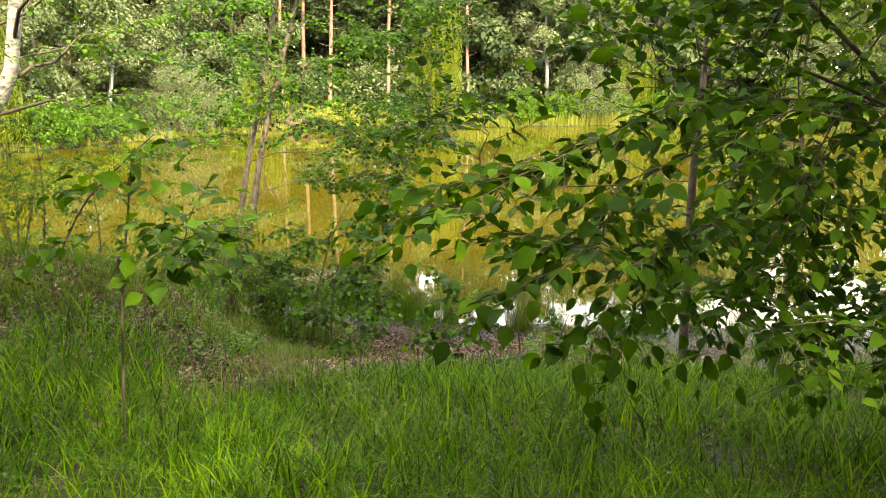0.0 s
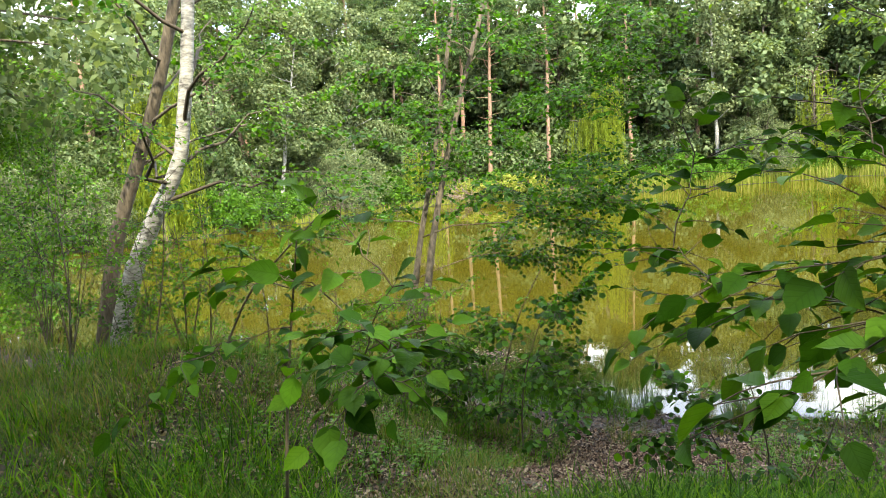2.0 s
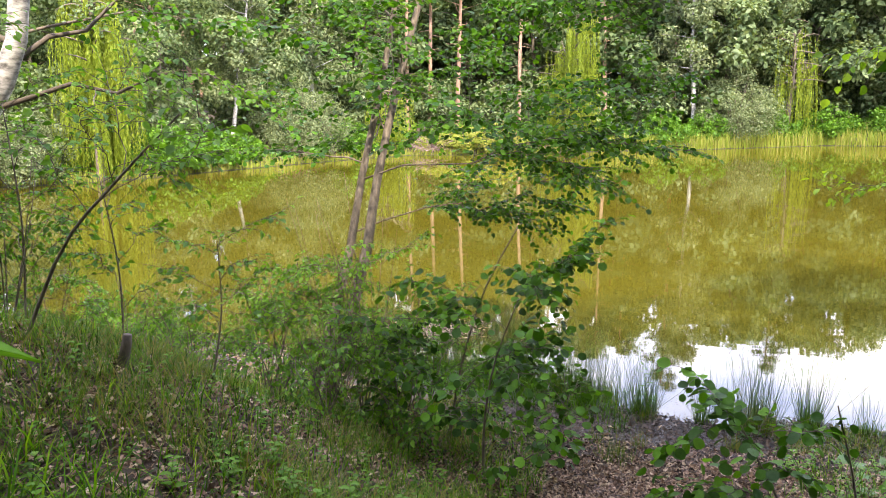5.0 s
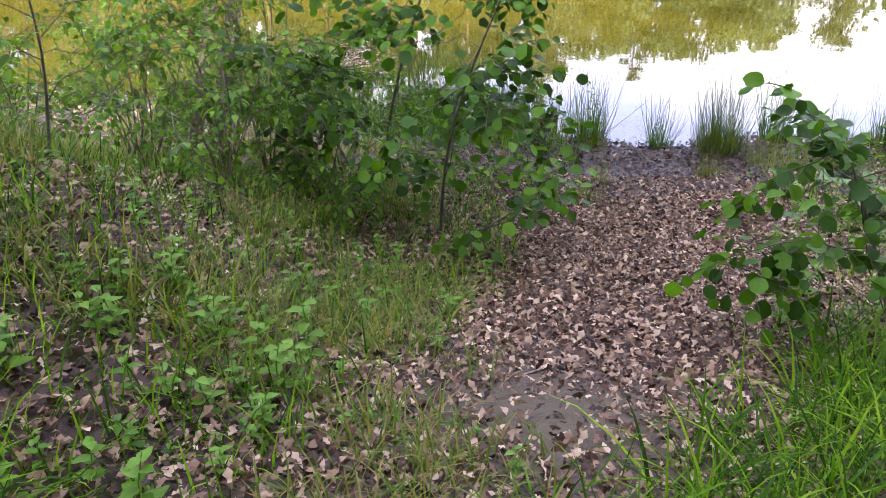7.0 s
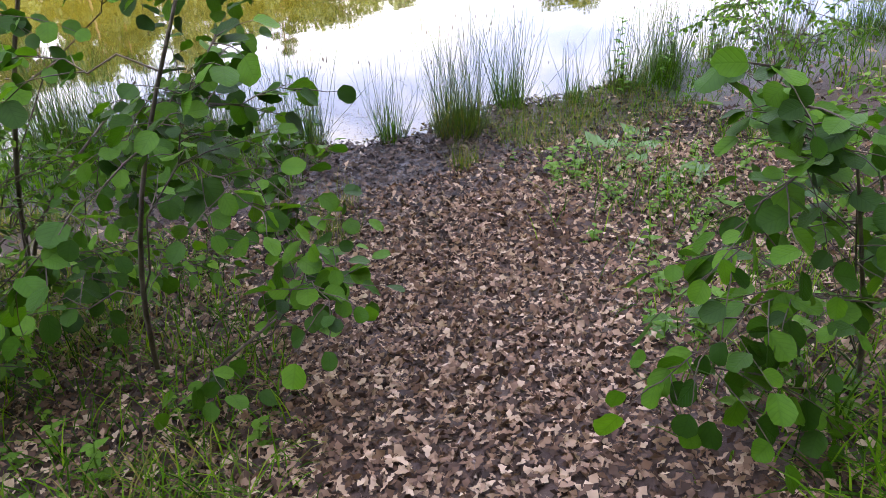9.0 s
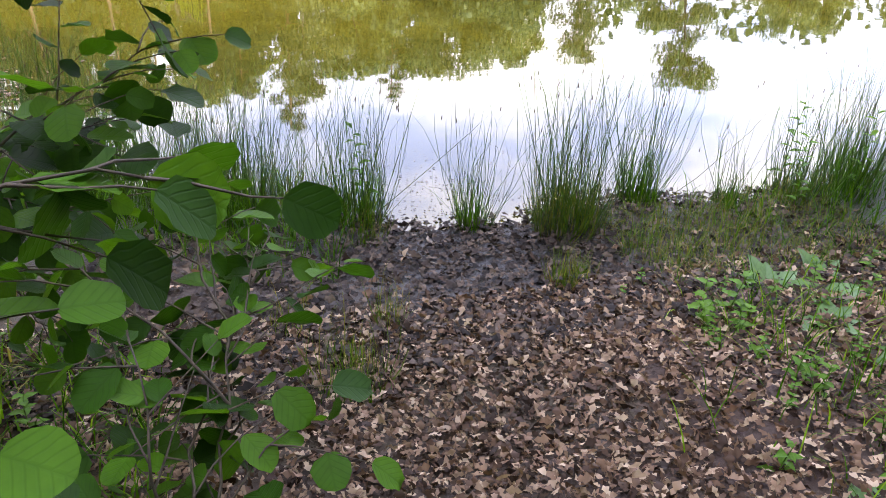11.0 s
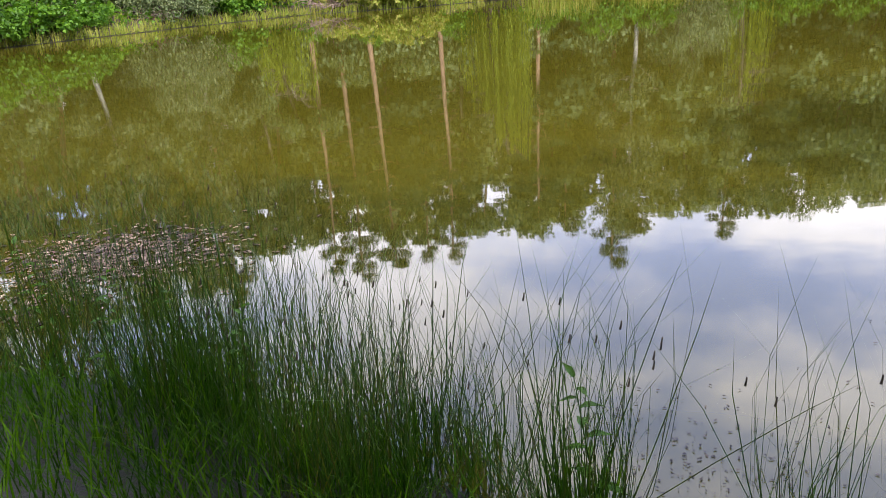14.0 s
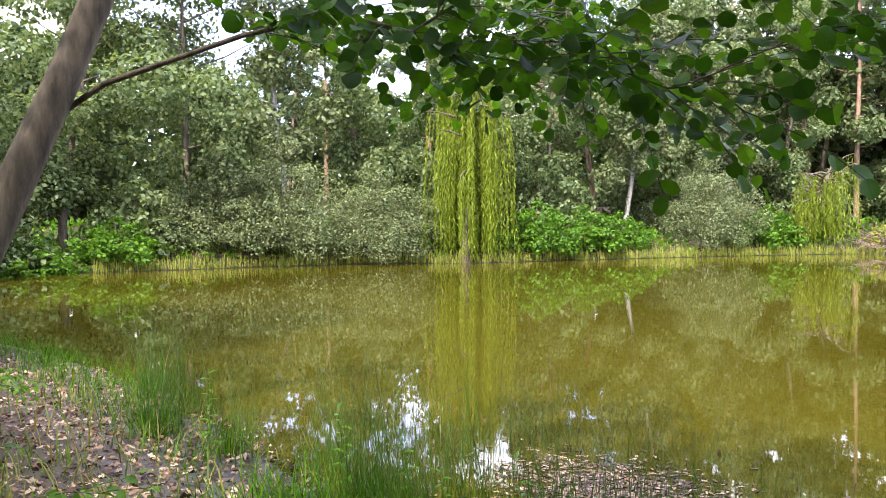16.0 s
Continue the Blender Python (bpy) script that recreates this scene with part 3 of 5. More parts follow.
def far_trees():
    rng = np.random.default_rng(11)
    broad = [crown_tree("oak_tree", 1, 12.5, 3.2, 0.2, 20000, 0.19, M_FAR, M_BARK, "tall broad-leaved tree with a full green crown"),
             crown_tree("alder_tree", 2, 13.0, 2.5, 0.13, 19000, 0.175, M_FAR, M_BARK, "slender green alder at the wood's edge by the pond"),
             crown_tree("aspen_tree", 3, 14.0, 2.2, 0.25, 11000, 0.2, M_SILVER, M_BIRCH, "pale grey-green aspen rising above the shore wood"),
             crown_tree("maple_tree", 4, 10.0, 3.0, 0.1, 8000, 0.36, M_SHADEWOOD, M_BARK, "tree standing within the wood, its leaves coloured dark as shade")]
    deep = [crown_tree("wood_tree", 12, 12.5, 3.2, 0.15, 7500, 0.37, M_FAR, M_BARK, "green tree standing deep in the wood"),
            crown_tree("wood_tree", 13, 13.5, 2.7, 0.12, 7000, 0.35, M_FAR, M_BARK, "slim green tree standing deep in the wood")]
    pines = [pine_tree("pine_tree", 5, 16.0, 0.02, "tall Scots pine with a bare reddish trunk"),
             pine_tree("pine_tree", 6, 14.5, -0.05, "tall Scots pine with a bare reddish trunk"),
             pine_tree("pine_tree", 7, 13.0, 0.16, "leaning Scots pine with a bare reddish trunk")]
    for m in (*broad, *pines, *deep):
        m.location = on_ground(60 + 3 * len(m.name), 75)
    # pines at the far end
    for k, (x, y, kind, turn) in enumerate([(-9.2, 50, 0, 10), (-8.0, 51, 0, 80), (-6.3, 50.2, 1, 200), (-2.7, 50.5, 0, 30), (2.4, 52, 1, 0), (6.5, 54, 0, 60), (-11.5, 51, 1, 120), (10, 55.5, 1, 10),
                                             (-19.3, 41.5, 2, 185), (-18.4, 42.2, 2, 170), (-22, 43, 0, 0), (-4.5, 55, 0, 0), (0, 56, 1, 50), (-14, 47, 0, 20), (4, 56.5, 0, 70), (14, 58, 0, 5), (-25, 38, 1, 33)]):
        put(pines[kind], x, y, rng.uniform(0.92, 1.08), turn)
    # broad-leaved edge
    for x, y, kind, s in [(-26.5, 17, 0, 0.9), (-27, 21.5, 1, 1.0), (-25.8, 25.5, 0, 0.95), (-24.5, 29, 2, 0.9), (-23.5, 32, 1, 1.0), (-20.5, 35, 0, 0.9), (-18.5, 38, 1, 0.85), (-15.5, 43.5, 0, 0.95), (-13.2, 45.5, 2, 1.0),
                          (-16, 40, 2, 0.75), (-12, 48.5, 1, 0.9), (7.6, 53, 2, 0.95), (11, 54.8, 0, 0.9), (13.5, 56, 2, 1.0), (17, 57, 1, 1.0), (21, 55.5, 0, 1.0), (25, 54, 2, 0.9), (29, 49, 1, 1.0), (33, 43, 0, 1.0), (35, 36, 1, 1.0), (35, 29, 0, 1.0), (33, 22, 1, 1.0),
                          (28, 15, 0, 1.0), (22, 10, 1, 1.0), (15, 6.5, 0, 0.9), (-30, 14, 1, 1.0), (-24, 10.5, 0, 1.0)]:
        put(broad[kind], x, y, s * (0.72 if x > 0.78 * (y - 8) else 1.15), rng.uniform(0, 360))
    # small-leaved trees on the near bank, beyond the birch
    near = crown_tree("hornbeam_tree", 22, 10.5, 2.9, 0.08, 26000, 0.105, M_BUSH, M_BARK, "small-leaved green tree low to the ground by the near bank")
    for x, y, s_, turn in ((-12, 8, 0.85, 40), (-17, 9.5, 1.0, 160), (-9.3, 10.9, 0.6, 280)):
        put(near, x, y, s_, turn)
    broad.append(near)
    # full low crowns behind the pines
    for k in range(24):
        put((broad[3], deep[0], broad[3], deep[1])[k % 4], -17 + 1.75 * k + rng.normal(0, 0.5), 54.5 + 3.0 * (k % 3) + rng.normal(0, 0.6) - 3.5 * (k < 4), rng.uniform(1.05, 1.3), rng.uniform(0, 360))
    # the wood behind
    ring = []
    while len(ring) < 76:
        a = rng.uniform(0, 2 * math.pi)
        r = rng.uniform(0, 24)
        x, y = 3 + math.cos(a) * (33 + r), 30 + math.sin(a) * (27 + r)
        if 6 < shore_distance(np.array([x * PLAN]), np.array([y * PLAN]))[0] / PLAN and not (-7 < x < 6 and -4.5 < y < 12):
            if all((x - u) ** 2 + (y - v) ** 2 > 5 for u, v in ring):
                ring.append((x, y))
    for k, (x, y) in enumerate(ring):
        model = (pines[k % 2], broad[3], deep[0], broad[3], deep[1])[k % 5]
        put(model, x, y, rng.uniform(0.8, 1.1) * (0.65 if x > 0.78 * (y - 8) and y > 12 else 1), rng.uniform(0, 360))
    # unseen trees added behind the start of the walk, which close it in and shade the slope
    for x, y, kind, s in [(-4.5, -2.5, 0, 0.85), (1.5, -4.5, 1, 0.9), (5.5, -1.5, 0, 0.85), (-8, 1.5, 1, 0.8), (8, 3.5, 1, 0.85), (-1.5, -7.5, 0, 1.0), (-9.5, -4, 0, 1), (9, -6, 0, 1)]:
        put(broad[kind], x, y, s, rng.uniform(0, 360))
    # unseen high-crowned oaks added over the slope, to block sky and sun
    high = crown_tree("oak_tree", 9, 12.0, 4.2, 0.45, 18000, 0.19, M_FAR, M_BARK, "tall oak added out of view, its high crown shading the slope", trunk_r=0.2)
    for x, y, s in [(3.2, -0.2, 0.95), (-2.6, -1.4, 0.95), (3.1, 4.2, 0.95), (-3.0, 1.6, 0.8), (6.4, 8.4, 0.85), (-8.6, 9.6, 0.85)]:
        put(high, x, y, s, rng.uniform(0, 360))
    broad += [high, *deep]
    for m in (*broad, *pines):
        for o in (*m.children_recursive, m):
            bpy.data.objects.remove(o)


def far_shore():
    rng = np.random.default_rng(21)
    for x, y, h, s, n, seed in [(-17.6, 31.3, 10.5, 1.5, 770, 31), (-10.0, 44.6, 5.0, 1.4, 220, 32), (-0.2, 48.4, 10.5, 1.8, 506, 33), (13, 53.4, 9, 1.8, 132, 34)]:
        w = weeping_willow("weeping_willow", seed, h, s, n, "weeping willow with hanging yellow-green shoots at the waterline")
        w.location = on_ground(x, y)
    silver = bush("silver_willow", 41, 4.6, 4.0, 20000, 0.1, M_SILVER, "grey-leaved willow bush leaning over the pond bank")
    green = bush("shore_bush", 42, 3.2, 2.2, 5000, 0.17, M_BUSH, "fresh green bush on the pond's far bank")
    dark = bush("shore_bush", 43, 3.6, 3.2, 4500, 0.22, M_FAR, "dense dark green bush beneath the shore trees")
    vine = bush("vine_mound", 44, 4.2, 1.9, 7000, 0.16, M_REED, "low mound of pale yellow-green creeper on the far bank")
    for model, spots in ((silver, [(-22.6, 27.3, 1.12), (-20.3, 29.9, 1.02), (-12.6, 41.4, 0.95), (-14.1, 42.6, 1.0), (-23.9, 25.8, 1.0), (9.8, 52.3, 1.15), (25, 53, 1)]),
                         (green, [(-16.6, 34.3, 1.0), (-15.6, 36.2, 1.0), (-15.0, 37.6, 0.8), (-18.6, 32.6, 0.9), (-24.6, 22.2, 0.9), (-11.0, 43.4, 0.9), (5.3, 50, 1.0), (2.6, 50.0, 0.7), (8, 51.2, 1.0), (12, 53, 1.0), (15.5, 54, 1.1), (-1.5, 49.4, 0.8), (19, 54, 1.1), (30, 47, 1.2), (33, 38, 1.2), (33, 27, 1.2), (27, 15, 1.2),
                                  (-25.0, 19.8, 0.8), (-25.2, 17.3, 0.9), (-5.6, 47.5, 0.7)]),
                         (dark, [(-25.6, 23.5, 1.0), (-26, 19, 1.0), (-22, 31.8, 1.1), (-19.8, 33.6, 1.1), (-17.6, 36.8, 1.1), (-14.6, 45, 1.1), (-10.6, 47.5, 1.0), (-7.5, 51.5, 1.1), (-4, 52, 1.2), (0.8, 52.5, 1.2), (5, 53.5, 1.2), (-1, 55, 1.3), (-9.5, 54, 1.3), (-26.8, 27, 1.3), (-23.5, 35, 1.3), (-20, 39, 1.3), (-17, 45, 1.3), (9, 56, 1.2), (14, 57, 1.3), (19, 58, 1.3), (25, 57, 1.3)]),
                         (vine, [(-5.2, 46.2, 0.85), (-3.6, 46.4, 0.8), (-6.9, 46.5, 0.6)])):
        for x, y, s in spots:
            put(model, x, y, s, rng.uniform(0, 360), rng.uniform(0.85, 1.1))
        for o in (*model.children_recursive, model):
            bpy.data.objects.remove(o)
    # dead brushwood beside the creeper
    for x, y, s in ((-7.2, 46.0, 1.0), (-13.0, 40.6, 0.6)):
        root = thing("brushwood_pile", on_ground(x, y), "pinkish heap of dead brushwood on the far bank", "brushwood")
        lines = []
        for _ in range(150):
            a = rng.uniform(0, 2 * math.pi)
            foot = np.array([rng.normal(0, 0.5), rng.normal(0, 0.4), 0.0]) * s
            lines.append((grow(rng, foot, (math.cos(a), math.sin(a), rng.uniform(0.3, 1.3)), rng.uniform(0.8, 1.9) * s, 5, 0.15, -0.8), 0.02, 0.006))
        tagged(tubes("tangle", lines, M_BRUSH, root, sides=4), kind="stuff")
    # sedge along the far waterline
    pts = SHORE_P
    at = []
    for a, b in zip(pts, np.roll(pts, -1, axis=0)):
        if min(a[1], b[1]) > 17 * PLAN:
            n = int(np.hypot(*(b - a)) * 170)
            k = rng.random(n)[:, None]
            nrm = np.array([b[1] - a[1], a[0] - b[0]]) / np.hypot(*(b - a))
            at.append(a + (b - a) * k + nrm * (rng.uniform(-0.15, 1, n) ** 2 * rng.choice([0.5, 2.2], n))[:, None])
    at = np.concatenate(at)
    z = np.maximum(ground_height(at[:, 0], at[:, 1]), -0.05)
    n = len(at)
    a = rng.uniform(0, 2 * math.pi, n)
    tilt = rng.uniform(0.05, 0.4, n)
    way = np.stack([np.cos(a) * tilt, np.sin(a) * tilt, np.ones(n)], -1)
    up = np.stack([-np.cos(a), -np.sin(a), 0.2 * np.ones(n)], -1)
    reed = np.where((at[:, 0] > 1.5 * PLAN) & (at[:, 1] > 40 * PLAN), 2.3, 1.0)   # a taller reed belt at the far end
    ob = leaves("bank_sedge", np.column_stack([at, z - 0.02]), way, up, rng.uniform(0.18, 0.5, n) * reed, 0.022 * np.sqrt(reed), BLADE, M_REED)
    tagged(ob, "yellow-green sedge and grass fringing the far waterline", "sedge", kind="stuff")
    # wild herbs on the far bank
    n = 26000
    x, y = rng.uniform(-34, 38, n * 3) * PLAN, rng.uniform(16, 62, n * 3) * PLAN
    d = shore_distance(x, y)
    keep = (d > 0.4) & (d < 9)
    x, y = x[keep][:n], y[keep][:n]
    n = len(x)
    up = unit(np.array([0, 0, 1]) + rng.normal(0, 0.6, (n, 3)))
    way = unit(rng.normal(0, 1, (n, 3)) + np.array([0, 0, 0.5]))
    ob = leaves("bank_herbs", np.stack([x, y, ground_height(x, y) + rng.uniform(0, 0.45, n)], -1), way, up, rng.uniform(0.2, 0.45, n), rng.uniform(0.1, 0.22, n), SMALL_LEAF, M_BUSH)
    tagged(ob, "green undergrowth covering the far bank below the trees", "undergrowth", kind="stuff")
    # the wood's depth, its shade put into the dark leaf colour
    n = 64000
    a = rng.uniform(0, 2 * math.pi, n)
    r = rng.uniform(0, 1, n)
    x, y = (3 + np.cos(a) * (43 + 16 * r)) * PLAN, (30 + np.sin(a) * (37 + 16 * r)) * PLAN
    z = ground_height(x, y) + rng.uniform(0, 1, n) ** 1.3 * (9 + 2.5 * np.sin(a * 23) + 1.5 * np.sin(a * 57 + 1))
    up = unit(rng.normal(0, 1, (n, 3)))
    way = unit(np.cross(up, rng.normal(0, 1, (n, 3))))
    ob = leaves("far_wood", np.stack([x, y, z], -1), way, up, rng.uniform(0.6, 1.3, n), rng.uniform(0.4, 0.9, n), SMALL_LEAF, M_SHADEWOOD)
    tagged(ob, "surrounding woodland, its depth coloured dark as shade", "woods", kind="stuff")


far_trees()
far_shore()

# ---- trees and shrubs on the near bank ----
def plan(*p):
    """Points of the plan, in metres."""
    return np.array(p, float) * PLAN


def smooth_line(pts, n=9):
    pts = np.asarray(pts, float)
    k = np.linspace(0, len(pts) - 1, n)
    out_ = []
    for v in k:
        i = int(min(v, len(pts) - 2))
        f = v - i
        a, b, c, d = pts[max(i - 1, 0)], pts[i], pts[i + 1], pts[min(i + 2, len(pts) - 1)]
        out_.append(0.5 * (2 * b + (c - a) * f + (2 * a - 5 * b + 4 * c - d) * f * f + (3 * b - a - 3 * c + d) * f ** 3))
    return np.array(out_)


def limb_to(rng, foot, end, arch=0.08, n=7, wander=0.03):
    foot, end = np.asarray(foot, float), np.asarray(end, float)
    k = np.linspace(0, 1, n)[:, None]
    line = foot + (end - foot) * k + np.array([0, 0, 1]) * arch * np.linalg.norm(end - foot) * (np.sin(np.pi * k * 0.9))
    line[1:-1] += rng.normal(0, wander, (n - 2, 3)) * np.linalg.norm(end - foot)
    return line


def twigs_on(rng, limb, count, length, start=0.4, droop=-0.4, spread=1.0):
    k = np.linspace(start, 1.0, count)
    p, d = along_line(limb, np.clip(k + rng.normal(0, 0.02, count), 0, 1))
    out_ = []
    for i in range(count):
        s = unit(np.cross(d[i], [0, 0, 1]))
        way = unit(d[i] * 0.8 + s * (1 if i % 2 else -1) * spread * (1.0 if k[i] < 0.98 else 0.1) + rng.normal(0, 0.2, 3))
        out_.append(grow(rng, p[i], way, length * rng.uniform(0.6, 1.2) * (1.15 - 0.5 * k[i]), 5, 0.1, droop))
    return out_


def leafy_plant(name, seed, place, stems, limbs, leaf_len, leaf_wide, mat, label, category, shape=OVAL_LEAF, bark=None, twigs=7, twig_len=0.4, spacing=0.07, droop=0.35, own_leaves=False, tumble=0.5):
    """A tree or shrub. stems: (points, foot radius, end radius); limbs: (stem number, place along it 0..1, end point). All in metres in the world."""
    rng = np.random.default_rng(seed)
    bark = bark or M_BARK
    place = np.array(place, float)
    root = thing(name, place, label, category)
    twig_lines, limb_lines = [], []
    stem_lines = []
    for pts, r0, r1 in stems:
        line = smooth_line(pts, 11) - place
        stem_lines.append(line)
        tubes("trunk" if r0 > 0.03 else "stem", [(line, r0, r1)], bark, root, sides=10 if r0 > 0.03 else 6)
    for i, f, end in limbs:
        p, _ = along_line(stem_lines[i], [f])
        end = np.asarray(end, float) - place
        foot, r = p[0], max(stems[i][1] * 0.2, 0.0032)
        reach = np.linalg.norm(end - foot)
        for other in limb_lines:
            for q in other[2:-1]:
                d = np.linalg.norm(end - q)
                if 0.3 < d < 0.7 * reach and q[2] < end[2] + 0.25:
                    foot, r, reach = q, 0.0031, d
        limb = limb_to(rng, foot, end)
        tubes("limb", [(limb, r, 0.0015)], bark if r > 0.009 and bark is M_BARK else M_TWIG, root, sides=6)
        limb_lines.append(limb)
        n = max(6, int(twigs * 1.9 * reach / 1.2))
        twig_lines += twigs_on(rng, limb, n, twig_len, 0.1 if r == 0.0031 else 0.35)
        twig_lines.append(limb[-3:])
    if own_leaves:
        twig_lines += [s[len(s) // 2:] for s in stem_lines]
    ob = tubes("twig_spray", [(t_, 0.0022, 0.001) for t_ in twig_lines], M_TWIG, root, sides=4)
    tagged(ob, kind="stuff")
    at, way, up = twig_leaves(rng, twig_lines, spacing, droop, tumble=tumble)
    n = len(at)
    ln = leaf_len * rng.uniform(0.6, 1.15, n)
    ob = leaves("foliage", at, way, up, ln, ln * leaf_wide * rng.uniform(0.88, 1.1, n), shape, mat, root)
    tagged(ob, kind="stuff")
    return root


def near_trees():
    rng = np.random.default_rng(77)
    # the twin-stemmed alder that leans over the water
    up_limbs = []
    for k in range(18):
        a, f = k * 2.4, 0.45 + 0.55 * k / 25
        r = rng.uniform(1.2, 2.3) * (1.15 - 0.5 * f)
        z = 2.2 + 4.3 * (f - 0.4)
        up_limbs.append((k % 2, f, plan(-1.9 + r * math.cos(a), 10.2 + r * math.sin(a), z + rng.uniform(-0.1, 0.4))))
    ends = [(0.3, 9.9, 2.5), (-0.3, 9.4, 2.3), (-0.65, 10.8, 1.95), (-1.2, 11.2, 1.85), (-0.5, 11.3, 2.3), (-1.7, 11.6, 2.25), (-3.6, 10.2, 2.5), (-1.4, 9.0, 2.9), (0.1, 10.4, 3.1), (-0.9, 10.2, 2.9), (-0.4, 10.0, 2.7),
            (-0.2, 10.7, 2.45), (-0.9, 9.6, 2.6), (-1.5, 10.9, 2.3), (-0.8, 11.0, 1.75), (-0.35, 10.9, 2.2), (-1.9, 11.4, 2.0), (-0.6, 11.3, 1.95), (-1.05, 10.7, 1.9)]
    ends += [(rng.uniform(-2.7, 0.45), rng.uniform(9.9, 11.4), 2.6 + 2.4 * rng.random()) for _ in range(80)]
    rise_z, rise_f = [0.15, 1.5, 2.3, 3.6, 6.0], [0, 0.25, 0.5, 0.75, 1]
    leafy_plant("alder_tree", 51, on_ground(-2.83, 9.55), [(plan((-2.9, 9.6, 0.15), (-2.6, 10.1, 1.5), (-2.5, 10.4, 2.3), (-2.28, 10.8, 3.6), (-1.9, 11.3, 6.2)), 0.056, 0.024),
                                                           (plan((-2.76, 9.52, 0.15), (-2.43, 10.03, 1.5), (-2.34, 10.35, 2.3), (-2.08, 10.75, 3.6), (-1.4, 11.2, 6.0)), 0.068, 0.026)],
                [(k % 2, float(np.interp(e[2] - rng.uniform(0.0, 0.6), rise_z, rise_f)), plan(*e)) for k, e in enumerate(ends)] + up_limbs, 0.058, 0.86, M_ALDER, "young alder with two leaning stems at the water's edge", "tree",
                ROUND_LEAF, twigs=14, twig_len=0.5, spacing=0.036)
    # birch and its brown neighbour
    birch_limbs = [(0, 0.5 + 0.5 * k / 11, plan(-4.3 + 1.5 * math.cos(k * 2.4), 8.5 + 1.5 * math.sin(k * 2.4), 3.0 + 3.6 * k / 11)) for k in range(12)] + [(0, 0.5, plan(-3.4, 8.2, 3.2)), (0, 0.45, plan(-3.6, 8.6, 3.4))]
    leafy_plant("birch_tree", 52, on_ground(-5.6, 8.5), [(plan((-5.62, 8.5, 0.6), (-5.2, 8.5, 2.1), (-4.75, 8.5, 2.95), (-4.4, 8.5, 3.75), (-4.0, 8.5, 7.0)), 0.13, 0.06)], birch_limbs, 0.06, 0.75, M_BUSH,
                "leaning birch with white peeling bark and dark scars", "tree", bark=M_BIRCH, twigs=9, twig_len=0.6, spacing=0.06)
    leafy_plant("alder_tree", 53, on_ground(-5.95, 8.75), [(plan((-5.95, 8.75, 0.5), (-5.45, 8.7, 2.45), (-5.1, 8.7, 3.3), (-4.62, 8.7, 4.5), (-3.9, 8.7, 7)), 0.105, 0.055)],
                [(0, 0.5 + 0.5 * k / 9, plan(-4.2 + 1.5 * math.cos(k * 2.4 + 1), 8.8 + 1.5 * math.sin(k * 2.4 + 1), 3.6 + 3.2 * k / 9)) for k in range(10)], 0.07, 0.85, M_ALDER, "brown-barked tree leaning beside the birch", "tree", ROUND_LEAF, twigs=9, twig_len=0.6, spacing=0.07)
    # slim tree beyond the hazel
    leafy_plant("young_tree", 54, on_ground(2.55, 7.9), [(plan((2.55, 7.9, 0.3), (2.5, 7.9, 2.4), (2.55, 7.95, 3.6), (2.5, 8, 6.5)), 0.06, 0.02)],
                [(0, 0.3 + 0.7 * k / 17, plan(2.5 + 1.7 * math.cos(k * 2.4), 7.9 + 1.7 * math.sin(k * 2.4), 2.1 + 4.6 * k / 17)) for k in range(18)], 0.07, 0.7, M_SUNNY, "slim dark-stemmed tree with light green leaves above the bank", "tree", bark=M_TWIG, twigs=9, twig_len=0.6, spacing=0.07)
    for seed, x, y in ((72, 4.3, 9.5), (73, 5.6, 9.3)):
        leafy_plant("young_tree", seed, on_ground(x, y), [(plan((x, y, 0.2), (x + 0.05, y, 2.0), (x - 0.05, y, 3.6), (x, y, 5.5)), 0.05, 0.015)],
                    [(0, 0.15 + 0.85 * k / 21, plan(x + 1.5 * math.cos(k * 2.4), y + 1.5 * math.sin(k * 2.4), 0.9 + 4.6 * k / 21)) for k in range(22)], 0.075, 0.7, M_SUNNY, "young tree with sunny light green leaves over the water", "tree", twigs=9, twig_len=0.6, spacing=0.07)
    # hazel over the start of the path
    ends = [(-0.25, 2.3, 2.92), (0.0, 2.1, 2.83), (-0.38, 2.9, 2.95), (0.33, 2.3, 2.55), (0.82, 2.6, 2.5), (1.2, 2.5, 2.5), (0.05, 3.0, 3.45), (0.4, 2.8, 3.6), (1.1, 2.8, 3.15), (0.3, 2.6, 3.2), (-0.3, 3.3, 2.8), (-0.3, 3.8, 2.95), (-0.1, 4.2, 3.25), (-0.2, 4.2, 3.5)]
    for _ in range(46):
        y = rng.uniform(2.5, 4.5)
        ends.append((rng.uniform(0.1 + 0.1 * (y - 2.5), 2.3), y, rng.uniform(2.25, 3.95)))
    for _ in range(14):
        ends.append((rng.uniform(0.6, 2.3), rng.uniform(2.8, 4.3), rng.uniform(3.2, 4.1)))
    for _ in range(18):
        ends.append((rng.uniform(0.6, 2.4), rng.uniform(2.8, 4.4), rng.uniform(1.95, 2.6)))
